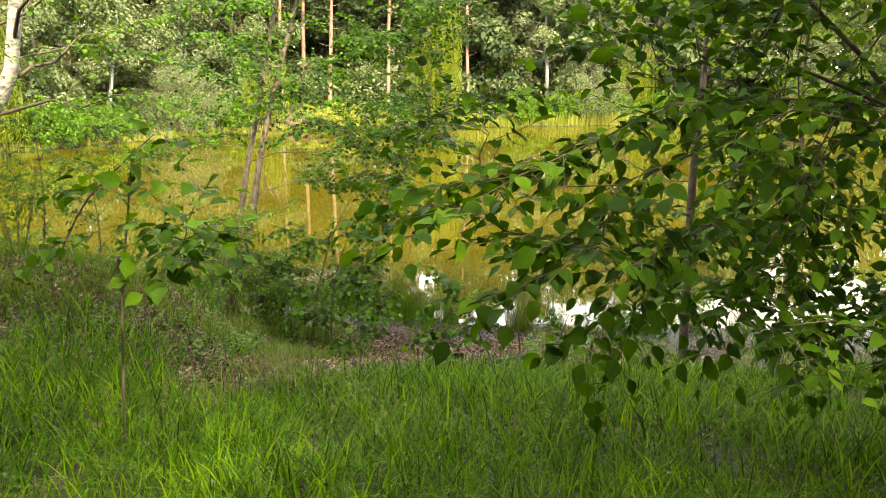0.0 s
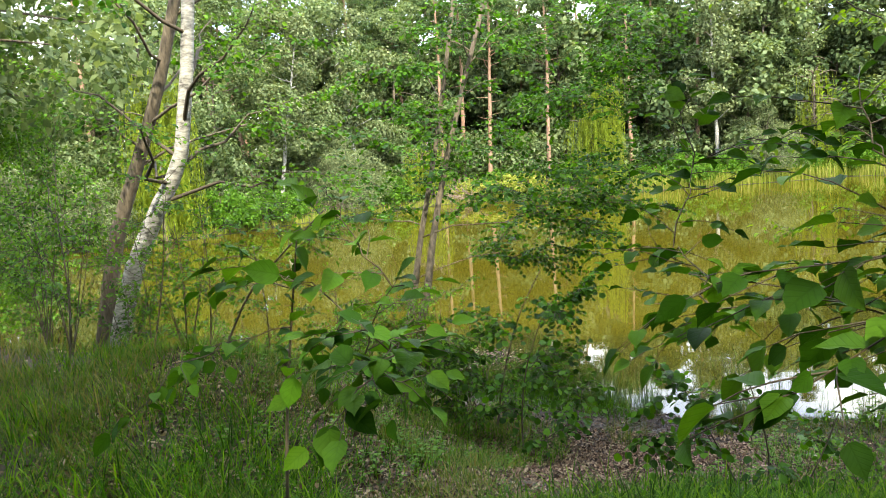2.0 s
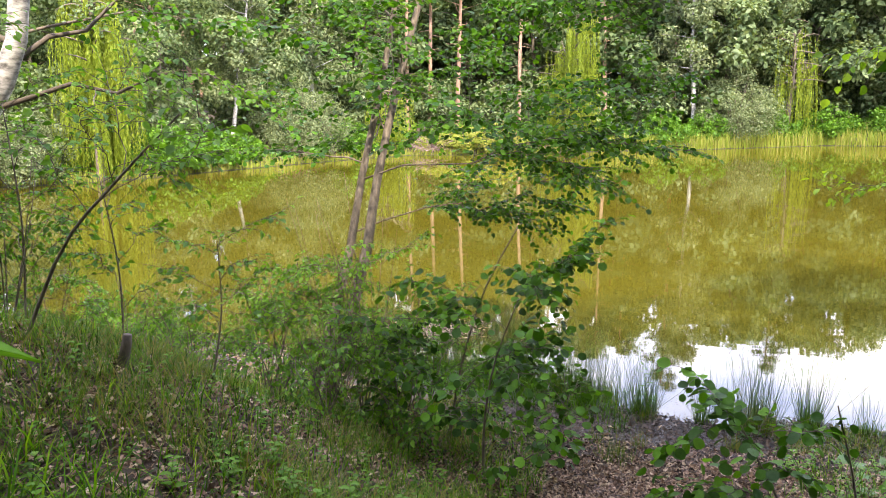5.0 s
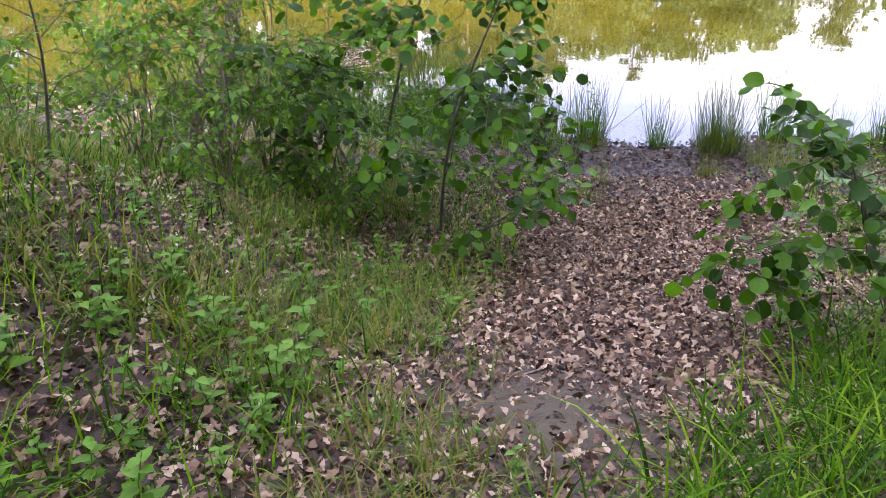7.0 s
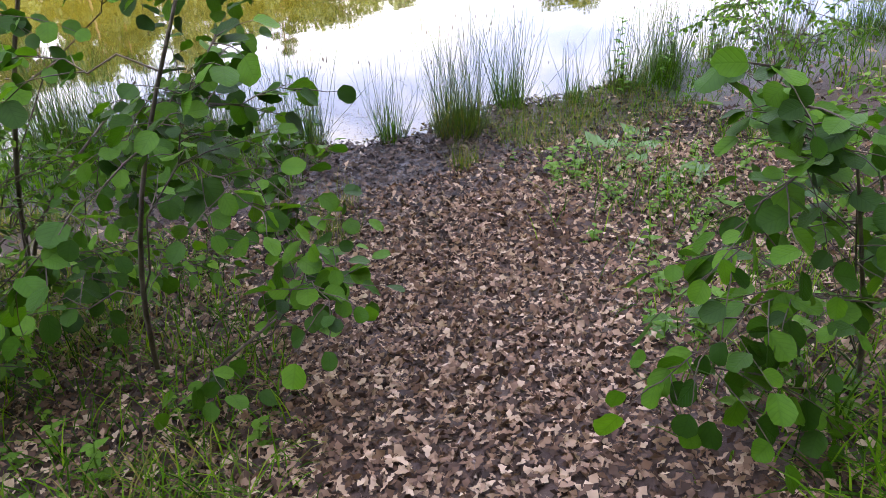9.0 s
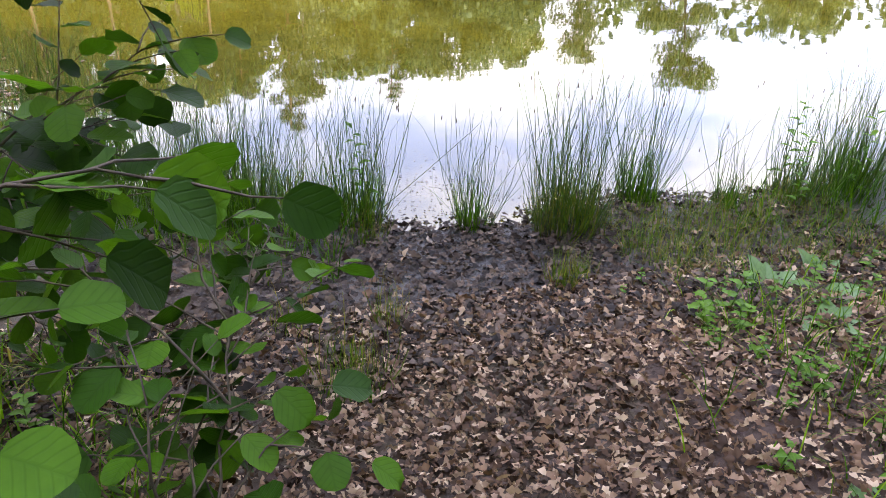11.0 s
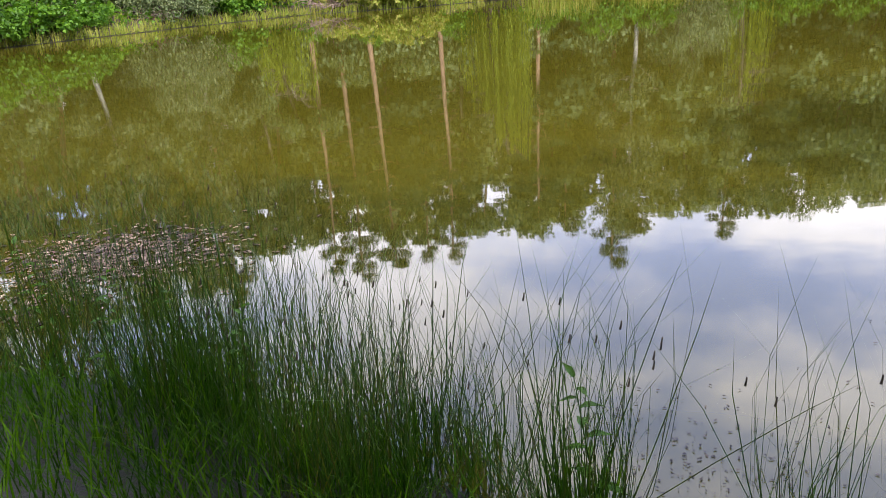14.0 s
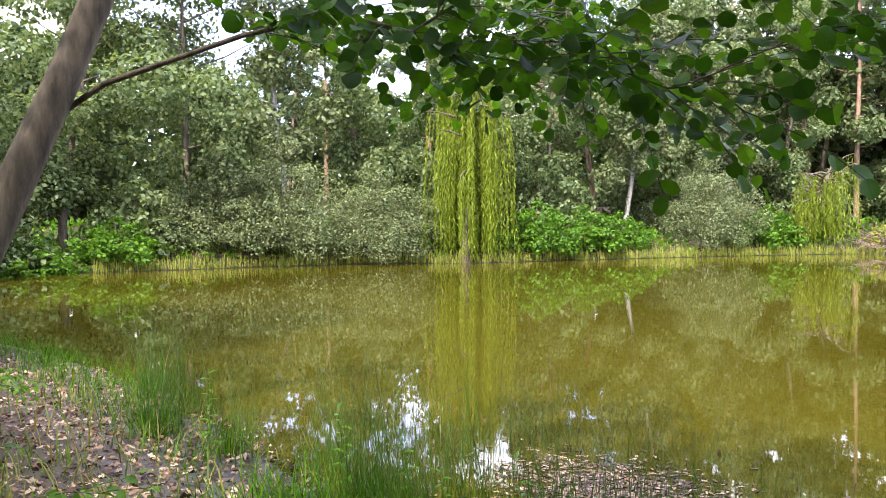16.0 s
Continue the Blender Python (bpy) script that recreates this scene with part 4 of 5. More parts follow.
    leafy_plant("hazel_shrub", 55, on_ground(2.5, 3.6), [(plan((2.5, 3.6, 1.5), (2.35, 3.5, 2.8), (1.8, 3.2, 3.8), (1.0, 3.0, 4.3)), 0.028, 0.008), (plan((2.55, 3.5, 1.5), (2.3, 3.3, 2.5), (1.8, 2.9, 3.2), (1.1, 2.7, 3.5)), 0.022, 0.006),
                                                          (plan((2.55, 3.7, 1.5), (2.3, 3.8, 3.0), (1.4, 3.9, 4.0), (0.4, 4.0, 4.3)), 0.024, 0.006)],
                [(k % 3, 0.5 + 0.45 * ((k * 7) % 10) / 10, plan(*e)) for k, e in enumerate(ends)], 0.088, 0.7, M_HAZEL, "overhanging shrub with layered dark green pointed leaves", "shrub", bark=M_TWIG, twigs=11, twig_len=0.34, spacing=0.056, droop=0.15, tumble=0.38)
    # sapling beside the path
    ends = [(-1.02, 3.2, 2.8), (-1.0, 2.95, 2.88), (-2.05, 3.8, 2.6), (-1.08, 3.3, 2.99), (-1.48, 3.2, 3.08), (-1.35, 3.4, 3.2), (-2.0, 4.1, 2.85), (-1.15, 2.85, 2.72), (-1.5, 3.5, 2.7), (-2.1, 3.5, 2.5), (-1.1, 3.5, 2.6)]
    leafy_plant("hazel_sapling", 56, on_ground(-1.78, 3.95), [(plan((-1.78, 3.95, 1.4), (-1.74, 3.95, 2.1), (-1.7, 3.95, 2.5), (-1.6, 3.9, 3.05)), 0.011, 0.004)],
                [(0, 0.55 + 0.4 * ((k * 3) % 10) / 10, plan(*e)) for k, e in enumerate(ends)], 0.1, 0.72, M_HAZEL, "slender sapling with broad pointed green leaves beside the path", "sapling", twigs=8, twig_len=0.2, spacing=0.045, droop=0.12, own_leaves=True, tumble=0.35)
    # alder shrubs left of the path
    leafy_plant("alder_shrub", 57, on_ground(-1.55, 9.1), [(plan((-1.55, 9.1, 0.2), (-1.45, 9.0, 0.9), (-1.25, 8.9, 1.6), (-1.0, 8.85, 2.1)), 0.014, 0.005), (plan((-1.6, 9.1, 0.2), (-1.4, 9.0, 0.8), (-0.95, 9.1, 1.2)), 0.012, 0.004), (plan((-1.6, 9.3, 0.2), (-1.9, 9.2, 0.9), (-2.0, 9.0, 1.4)), 0.012, 0.004)],
                [(k % 3, 0.4 + 0.55 * ((k * 3) % 10) / 10, plan(*e)) for k, e in enumerate([(-0.4, 8.75, 2.12), (-0.85, 8.7, 1.1), (-1.8, 8.6, 1.3), (-0.75, 8.6, 1.6), (-0.95, 8.8, 0.8), (-2.2, 9.0, 1.1), (-0.6, 8.55, 1.95), (-1.0, 8.7, 1.0), (-1.7, 9.3, 0.8), (-0.85, 8.5, 1.35), (-1.3, 8.5, 0.75), (-2.0, 8.6, 0.8), (-0.65, 8.9, 1.85), (-0.8, 8.4, 1.7), (-0.7, 8.7, 1.4), (-1.5, 8.4, 1.55), (-1.75, 8.5, 1.75), (-1.2, 8.3, 1.2), (-2.1, 8.5, 1.5), (-1.0, 8.3, 1.9), (-1.6, 8.2, 1.1)])],
                0.075, 0.88, M_ALDER, "alder shrub with layered round leaves beside the path", "shrub", ROUND_LEAF, twigs=17, twig_len=0.3, spacing=0.042)
    leafy_plant("alder_shrub", 58, on_ground(-1.2, 8.3), [(plan((-1.2, 8.3, 0.3), (-1.18, 8.1, 0.9), (-1.1, 7.9, 1.4), (-0.95, 7.75, 1.85)), 0.012, 0.004), (plan((-1.2, 8.25, 0.3), (-1.05, 8.05, 0.6), (-0.85, 7.95, 0.8)), 0.01, 0.004)],
                [(k % 2, 0.35 + 0.6 * ((k * 3) % 10) / 10, plan(*e)) for k, e in enumerate([(-0.9, 7.75, 1.7), (-0.62, 7.9, 0.9), (-1.45, 7.8, 1.2), (-0.72, 8.1, 0.75), (-0.9, 7.6, 1.35), (-1.1, 7.9, 0.7), (-1.4, 8.1, 1.65), (-0.75, 7.8, 1.1), (-0.7, 7.9, 1.5), (-0.8, 7.55, 1.05), (-1.6, 8.2, 0.9), (-0.55, 8.2, 0.95), (-0.6, 8.39, 1.04), (-0.66, 8.63, 1.17), (-0.52, 8.66, 1.03), (-0.77, 8.25, 1.11), (-0.66, 8.31, 1.02), (-0.83, 8.39, 1.16)])],
                0.078, 0.88, M_ALDER, "low alder shrub with large round leaves at the path's edge", "shrub", ROUND_LEAF, twigs=11, twig_len=0.24, spacing=0.05)
    leafy_plant("alder_shrub", 59, on_ground(0.62, 7.0), [(plan((0.62, 7.0, 0.4), (0.4, 6.95, 0.95), (0.12, 6.9, 1.5)), 0.012, 0.004), (plan((0.66, 7.0, 0.4), (0.7, 6.95, 1.0), (0.55, 6.9, 1.6)), 0.012, 0.004), (plan((0.7, 6.9, 0.4), (0.95, 6.8, 0.9), (1.1, 6.7, 1.4)), 0.01, 0.004)],
                [(k % 3, 0.35 + 0.6 * ((k * 3) % 10) / 10, plan(*e)) for k, e in enumerate([(-0.1, 6.95, 1.7), (-0.2, 6.95, 1.3), (-0.28, 6.95, 1.05), (0.5, 6.8, 1.5), (0.1, 6.8, 0.9), (0.9, 6.9, 1.3), (0.3, 7.1, 1.45), (0.7, 6.6, 1.0), (0.25, 6.7, 1.15), (0.5, 7.2, 1.1), (1.2, 7.0, 1.0)])],
                0.075, 0.88, M_ALDER, "alder shrub with grey-green round leaves leaning over the path", "shrub", ROUND_LEAF, twigs=18, twig_len=0.26, spacing=0.045)
    # brambly bush below the alder stems
    for seed, x, y, h, ml in ((61, -2.2, 8.95, 2.1, M_BUSH), (62, -2.5, 9.15, 2.0, M_BUSH), (63, -1.85, 8.6, 0.7, M_HERB), (64, -3.05, 9.2, 1.35, M_BUSH), (74, -2.3, 8.3, 0.8, M_BUSH), (75, -1.75, 8.95, 0.9, M_BUSH), (76, -2.8, 8.7, 0.8, M_HERB), (77, -2.6, 9.8, 0.8, M_BUSH), (78, -3.6, 8.9, 1.0, M_BUSH), (79, -4.4, 9.4, 1.0, M_BUSH), (80, 3.1, 9.5, 0.9, M_BUSH), (81, 1.6, 7.6, 0.7, M_BUSH), (82, -5.2, 10.6, 0.9, M_BUSH), (83, -5.1, 8.2, 1.3, M_ALDER), (84, -4.6, 8.6, 1.1, M_BUSH), (85, -5.8, 8.0, 1.4, M_BUSH), (86, -4.7, 6.8, 1.8, M_BUSH), (87, -5.3, 7.3, 2.2, M_ALDER), (88, -6.4, 8.5, 2.3, M_BUSH), (89, -4.2, 7.7, 1.5, M_BUSH), (90, -6.2, 7.4, 2.0, M_ALDER)):
        base = np.array(on_ground(x, y))
        stems_, limbs_ = [], []
        r2 = np.random.default_rng(seed)
        for k in range(6):
            a = k * 1.05
            top = base + np.array([0.35 * math.cos(a), 0.35 * math.sin(a), h * r2.uniform(0.7, 1.1)])
            stems_.append(((base, base * 0.5 + top * 0.5 + np.array([0.05, 0, 0.1]), top), 0.006, 0.002))
            for j in range(3):
                limbs_.append((k, 0.35 + 0.3 * j, top + np.array([r2.normal(0, 0.3), r2.normal(0, 0.3), -0.3 * h + r2.normal(0, 0.15)])))
        leafy_plant("bramble_bush", seed, base, stems_, limbs_, 0.05, 0.65, ml, "thick low bush of small fresh leaves on the bank", "bush", twigs=15, twig_len=0.24, spacing=0.032)
    # leaning stem and thin saplings on the mound
    leafy_plant("leaning_sapling", 65, on_ground(-3.45, 6.75), [(plan((-3.48, 6.75, 1.6), (-3.1, 6.7, 2.3), (-2.75, 6.65, 2.65), (-2.4, 6.6, 2.95)), 0.013, 0.005)],
                [(0, 0.5 + 0.05 * k, plan(*e)) for k, e in enumerate([(-3.1, 6.5, 2.9), (-2.4, 6.9, 2.75), (-2.2, 6.5, 2.9), (-2.7, 6.3, 3.0), (-2.9, 6.9, 3.1), (-2.4, 6.6, 3.2), (-2.6, 6.9, 2.6)])], 0.06, 0.6, M_BUSH, "thin sapling leaning over the leafy mound", "sapling", twigs=17, twig_len=0.3, spacing=0.05)
    for seed, x, y, h in ((66, -3.7, 7.2, 1.5), (67, -3.35, 7.6, 1.3), (68, -4.1, 7.0, 1.7), (69, -2.75, 7.5, 1.0), (70, -4.6, 7.8, 1.6), (71, -4.3, 6.2, 1.3)):
        base = np.array(on_ground(x, y))
        r2 = np.random.default_rng(seed)
        top = base + np.array([r2.normal(0, 0.12), r2.normal(0, 0.12), h])
        limbs_ = [(0, 0.3 + 0.65 * k / 8, base + (top - base) * (0.4 + 0.65 * k / 8) + np.array([0.4 * math.cos(k * 2.4), 0.4 * math.sin(k * 2.4), 0.1])) for k in range(9)]
        leafy_plant("thin_sapling", seed, base, [((base, (base + top) / 2 + np.array([0.04, 0.02, 0]), top), 0.009, 0.003)], limbs_, 0.055, 0.62, M_BUSH, "thin upright sapling with sparse small leaves on the mound", "sapling", twigs=15, twig_len=0.22, spacing=0.045)


def rush_tuft(seed, px, py, count, height, radius, label, mat=None, lift=0.0):
    """A tussock of fine upright rush stems: green below, dry tips, a few brown flower heads."""
    rng = np.random.default_rng(seed)
    place = on_ground(px, py, 0.03)
    root = thing("rush_tussock", place, label, "rush", "rushes at the waterline")
    a, r = rng.uniform(0, 2 * math.pi, count), radius * np.sqrt(rng.random(count))
    foot = np.stack([np.cos(a) * r, np.sin(a) * r, np.zeros(count)], -1)
    lean = (0.05 + 0.34 * r / radius) * rng.uniform(0.3, 1.7, count) * np.where(rng.random(count) < 0.12, 1.8, 1)
    a2 = a + rng.normal(0, 0.5, count)
    way = np.stack([np.cos(a2) * lean, np.sin(a2) * lean, np.ones(count)], -1)
    up = np.stack([-np.cos(a2), -np.sin(a2), np.full(count, 0.1)], -1) + rng.normal(0, 0.6, (count, 3)) * np.array([1, 1, 0])
    ob = leaves("blade_tuft", foot, way, up, height * rng.uniform(0.4, 1.15, count), rng.uniform(0.0028, 0.0048, count), BLADE, mat or M_RUSH, root)
    tagged(ob, kind="stuff")
    n = int(count * 1.1)
    a, r = rng.uniform(0, 2 * math.pi, n), radius * 1.15 * np.sqrt(rng.random(n))
    foot = np.stack([np.cos(a) * r, np.sin(a) * r, np.zeros(n)], -1)
    way = np.stack([np.cos(a) * 0.35, np.sin(a) * 0.35, np.ones(n)], -1) + rng.normal(0, 0.15, (n, 3))
    up = np.stack([-np.cos(a), -np.sin(a), np.full(n, 0.2)], -1)
    ob = leaves("basal_grass", foot, way, up, height * rng.uniform(0.18, 0.42, n), rng.uniform(0.004, 0.007, n), BLADE, M_DRYGRASS if seed % 3 == 0 else M_MARSH, root)
    tagged(ob, kind="stuff")
    heads = max(3, count // 14)
    lines = []
    for k in range(heads):
        i = rng.integers(0, count)
        p = np.array([math.cos(a2[i]) * (lean[i] * height * 0.75), math.sin(a2[i]) * (lean[i] * height * 0.75), height * rng.uniform(0.65, 0.85)]) + np.array([math.cos(a2[i]), math.sin(a2[i]), 0]) * radius * 0.5
        lines.append((np.array([p, p + np.array([0.003, 0.002, 0.012]), p + np.array([0.004, 0.003, 0.024])]), 0.0035, 0.002))
    ob = tubes("inflorescence", lines, M_TWIG, root, sides=5)
    tagged(ob, "brown flower heads", kind="stuff")
    return root


def rushes():
    low = "tussock of thin green rushes standing in mud at the waterline"
    tall = "tall tussock of rushes with brown flower heads at the pond edge"
    spots = [(0.67, 10.47, 80, 0.78, 0.09, low), (0.13, 10.68, 190, 0.82, 0.17, tall), (-0.13, 10.95, 120, 0.6, 0.18, low), (-0.42, 10.78, 130, 0.72, 0.16, tall), (-0.78, 11.1, 180, 0.7, 0.25, tall), (1.1, 10.32, 280, 0.92, 0.2, tall),
             (1.62, 10.52, 140, 0.85, 0.12, tall), (2.05, 10.32, 60, 0.5, 0.1, low), (2.5, 10.32, 130, 0.7, 0.18, tall), (2.75, 10.25, 140, 0.75, 0.18, tall), (3.05, 10.5, 150, 0.8, 0.2, tall), (3.5, 10.4, 150, 0.75, 0.22, tall),
             (-1.3, 11.45, 170, 0.72, 0.24, tall), (-1.3, 11.85, 120, 0.75, 0.2, tall), (-2.0, 11.9, 170, 0.72, 0.25, tall), (-2.6, 12.1, 180, 0.75, 0.26, tall), (-2.9, 11.95, 150, 0.65, 0.22, low), (-3.4, 12.3, 170, 0.75, 0.25, tall),
             (-1.7, 12.1, 60, 0.75, 0.2, low), (-1.1, 12.1, 36, 0.75, 0.2, low), (-0.55, 11.5, 70, 0.7, 0.2, low), (-4.55, 12.25, 120, 0.55, 0.16, low), (-5.3, 12.15, 170, 0.6, 0.2, low), (-5.8, 12.7, 120, 0.6, 0.2, low), (-6.6, 12.9, 140, 0.7, 0.25, low), (-3.9, 12.5, 80, 0.6, 0.2, low),
             (4.2, 10.4, 150, 0.8, 0.25, tall), (5.0, 10.2, 150, 0.8, 0.25, tall), (-0.35, 11.1, 150, 0.7, 0.2, low), (-0.6, 10.95, 150, 0.75, 0.18, tall), (-1.05, 11.3, 150, 0.72, 0.2, tall), (-0.95, 11.75, 60, 0.75, 0.22, low), (-2.2, 12.35, 70, 0.75, 0.22, low), (-3.1, 12.15, 110, 0.7, 0.22, tall)]
    for k, (x, y, n, h, r, label) in enumerate(spots):
        rush_tuft(100 + k, x, y, int(n * (0.85 if x > -0.3 or x < -1.5 else 0.95)), h * (1.3 if x < -0.9 else 1) * PLAN, r * 0.8 * PLAN, label)
    for k, (x, y, n, h, r) in enumerate([(0.8, 9.77, 70, 0.24, 0.06), (-0.24, 9.25, 90, 0.28, 0.13), (0.9, 9.8, 40, 0.16, 0.06), (0.0, 9.62, 40, 0.25, 0.05), (-0.38, 9.65, 30, 0.22, 0.06), (1.35, 9.85, 90, 0.25, 0.2), (1.75, 9.95, 90, 0.28, 0.25), (0.12, 10.45, 50, 0.25, 0.1)]):
        rush_tuft(150 + k, x, y, n, h * PLAN, r * PLAN, "short tuft of dry and green grass on the leafy mud", M_DRYGRASS)


def herb(seed, height, leaf, n_leaves, wide, mat, name, label, category, rosette=False):
    """A small plant: stem, and leaves of its own."""
    rng = np.random.default_rng(seed)
    root = thing(name, (0, 0, 0), label, category)
    stem = grow(rng, (0, 0, -0.02), (0.05, 0.03, 1), height, 6, 0.06, 0.1)
    if not rosette:
        tubes("stem", [(stem, 0.004, 0.0015)], mat, root, sides=5)
    for k in range(n_leaves):
        f = 0.02 if rosette else 0.2 + 0.8 * k / n_leaves
        p, _ = along_line(stem, [f])
        a = k * 2.4 if rosette or k % 2 == 0 else (k - 1) * 2.4 + math.pi
        ln = leaf * rng.uniform(0.7, 1.1) * (1.0 if rosette else 1.15 - 0.5 * f)
        way = np.array([[math.cos(a), math.sin(a), 0.75 if rosette else 0.25]]) + rng.normal(0, 0.15, (1, 3))
        leaves("leaf", p, way, np.array([[-0.3 * math.cos(a), -0.3 * math.sin(a), 1.0]]), ln, ln * wide, OVAL_LEAF, mat, root)
    return root


def path_line(y):
    return np.interp(y, [5.2, 6, 7, 8, 9, 10, 10.5], [-1.35, -1.1, -0.72, -0.25, 0.2, 0.55, 0.65])


def herbs():
    rng = np.random.default_rng(303)
    nettle = herb(1, 0.62, 0.1, 14, 0.34, M_HERB, "tall_herb", "tall upright herb with paired narrow bright leaves among the rushes", "herb")
    small = herb(2, 0.22, 0.075, 9, 0.5, M_HERB, "woodland_herb", "small bright green herb growing through dead leaves", "herb")
    broad = herb(3, 0.3, 0.09, 10, 0.6, M_BUSH, "woodland_herb", "leafy green seedling growing through dead leaves", "herb")
    dock = herb(4, 0.16, 0.2, 7, 0.62, M_DOCK, "broadleaf_plant", "low plant with broad pale grey-green leaves by the path", "plant", True)
    lime = herb(5, 0.16, 0.1, 8, 0.42, M_HERB, "woodland_herb", "small lime-green herb on the dark mud", "herb", True)
    for model, spots in ((nettle, [(0.2, 10.72, 1.0), (2.6, 10.55, 1.05), (2.75, 10.2, 1.0), (2.35, 10.15, 0.9), (-1.0, 11.35, 0.9), (-4.6, 12.1, 1.1), (-2.4, 11.9, 0.9), (-1.6, 11.6, 1.0), (-2.1, 12.05, 1.1), (-2.9, 12.2, 1.0), (-1.35, 11.75, 0.9), (-3.3, 12.1, 1.1), (3.1, 10.1, 1.1), (2.5, 9.7, 0.8)]),
                         (lime, [(-0.14, 10.18, 1.4), (0.11, 10.03, 0.6), (1.2, 9.32, 0.9), (0.05, 10.25, 0.6), (1.28, 9.2, 0.8), (1.0, 8.98, 0.8), (1.6, 9.0, 0.8), (0.9, 9.3, 0.6), (-0.86, 8.9, 0.6), (0.3, 9.0, 0.5)]),
                         (dock, [(1.55, 9.42, 1.0), (1.72, 9.28, 1.1), (1.9, 9.5, 0.9), (1.5, 9.05, 0.9), (-2.85, 11.4, 1.0), (-3.3, 11.2, 0.9), (1.55, 8.7, 1.1), (-0.55, 6.55, 0.45), (0.45, 6.95, 0.6), (0.35, 7.5, 0.7), (0.8, 8.2, 0.6)])):
        for x, y, s in spots:
            put(model, x, y, s, rng.uniform(0, 360))
    pool = {}

    def sow(model, x, y, s_):
        """A herb that melts into the joined undergrowth."""
        turn = pose(0, 0, 0, 0, 0, rng.uniform(0, 360)) @ Matrix.Scale(s_, 4)
        m4 = np.array(Matrix.Translation(on_ground(x, y)) @ turn)
        for o in model.children:
            me = o.data
            v = np.array([p.co for p in me.vertices]) @ m4[:3, :3].T + m4[:3, 3]
            pool.setdefault(me.materials[0], []).append((v, [tuple(f.vertices) for f in me.polygons]))

    for k in range(300):
        if k < 210:
            x, y = rng.uniform(-3.6, -1.1), rng.uniform(5.0, 9.2)
        elif k < 260:
            x, y = rng.uniform(0.5, 2.6), rng.uniform(7.2, 9.7)
            if x < 0.25 + 0.25 * (y - 7):
                continue
        else:
            x, y = rng.uniform(-2.6, 1.5), rng.uniform(2.0, 4.6)
        (put if k % 4 == 0 else sow)((small, broad)[k // 4 % 2], x, y, rng.uniform(0.3, 0.75))
    for k in range(22):
        put((broad, small)[k % 2], rng.uniform(-2.3, -1.55), rng.uniform(5.7, 7.0), rng.uniform(0.5, 1.0), rng.uniform(0, 360))
    for k in range(32):
        put((small, broad, small)[k % 3], rng.uniform(0.95, 2.2), rng.uniform(8.0, 9.45), rng.uniform(0.4, 0.85), rng.uniform(0, 360))
    for k in range(25):   # beside the lower path, in loose clusters
        y = (7.0, 7.5, 8.0, 8.5, 9.1)[k % 5] + rng.normal(0, 0.14)
        put((broad, small)[k % 2], float(path_line(y)) + 0.75 + abs(rng.normal(0, 0.3)), y, rng.uniform(0.4, 0.95), rng.uniform(0, 360))
    for k in range(70):   # over the mound and at its foot
        y = rng.uniform(5.4, 8.6)
        (put if k % 2 else sow)((broad, small)[k // 2 % 2], float(path_line(y)) - 0.55 - abs(rng.normal(0, 0.6)), y, rng.uniform(0.35, 0.85))
    for k in range(26):   # in the long grass where the walk begins
        put((broad, small, dock)[k % 3], rng.uniform(-1.1, 0.1), rng.uniform(1.3, 2.6), rng.uniform(0.5, 0.9) * (0.5 if k % 3 == 2 else 1), rng.uniform(0, 360))
    for mat, lots in pool.items():
        vs, loops, totals, base = [], [], [], 0
        for v, faces in lots:
            vs.append(v)
            loops += [i + base for f in faces for i in f]
            totals += [len(f) for f in faces]
            base += len(v)
        tagged(link_mesh("undergrowth", np.concatenate(vs), loops, totals, mat, smooth=True), "low green woodland herbs scattered over the leafy mound", "undergrowth", kind="stuff")
    for m in (nettle, small, broad, dock, lime):
        for o in (*m.children_recursive, m):
            bpy.data.objects.remove(o)


def stick(seed, a, b, r, label, bend=0.06):
    rng = np.random.default_rng(seed)
    p, q = np.array(on_ground(*a, -r * 0.6)), np.array(on_ground(*b, -r * 0.6))
    k = np.linspace(0, 1, 8)[:, None]
    line = p + (q - p) * k
    line[1:-1] += rng.normal(0, bend, (6, 3)) * np.linalg.norm(q - p) * np.array([1, 1, 0.0])
    line[:, 2] = ground_height(line[:, 0], line[:, 1]) + r * 0.7
    ob = tubes("stick", [(line, r, r * 0.45)], M_STICK, sides=7)
    tagged(ob, label, "stick")


def sticks():
    pale, dark = "pale curved dead stick lying on dark mud", "thin dead twig lying on the leaf litter"
    for k, (a, b, r) in enumerate([((0.42, 10.42), (0.37, 10.2), 0.011), ((0.7, 9.75), (0.6, 9.45), 0.009), ((0.3, 10.2), (0.52, 10.0), 0.006), ((-1.15, 6.98), (-0.78, 6.85), 0.007), ((0.34, 7.95), (0.42, 7.6), 0.008), ((-0.15, 7.5), (0.1, 7.7), 0.006),
                                   ((-0.55, 8.85), (-0.3, 8.95), 0.006), ((-0.6, 7.2), (-0.45, 7.6), 0.005), ((-1.9, 7.3), (-1.1, 7.1), 0.004), ((0.2, 9.6), (0.35, 9.45), 0.005), ((-2.6, 6.4), (-2.2, 6.7), 0.006), ((-1.05, 6.5), (-0.55, 6.9), 0.005)]):
        stick(400 + k, a, b, r * PLAN, pale if k < 3 else dark)
    # rotten post on the mound
    root = thing("wooden_post", on_ground(-2.87, 6.75), "short rotten brown wooden post on the mound", "post")
    tubes("post", [(np.array([[0, 0, -0.05], [0.015, 0, 0.07], [0.035, 0.01, 0.15], [0.05, 0.01, 0.22]]), 0.036, 0.026)], M_TWIG, root, sides=9)


near_trees()
rushes()
herbs()
sticks()

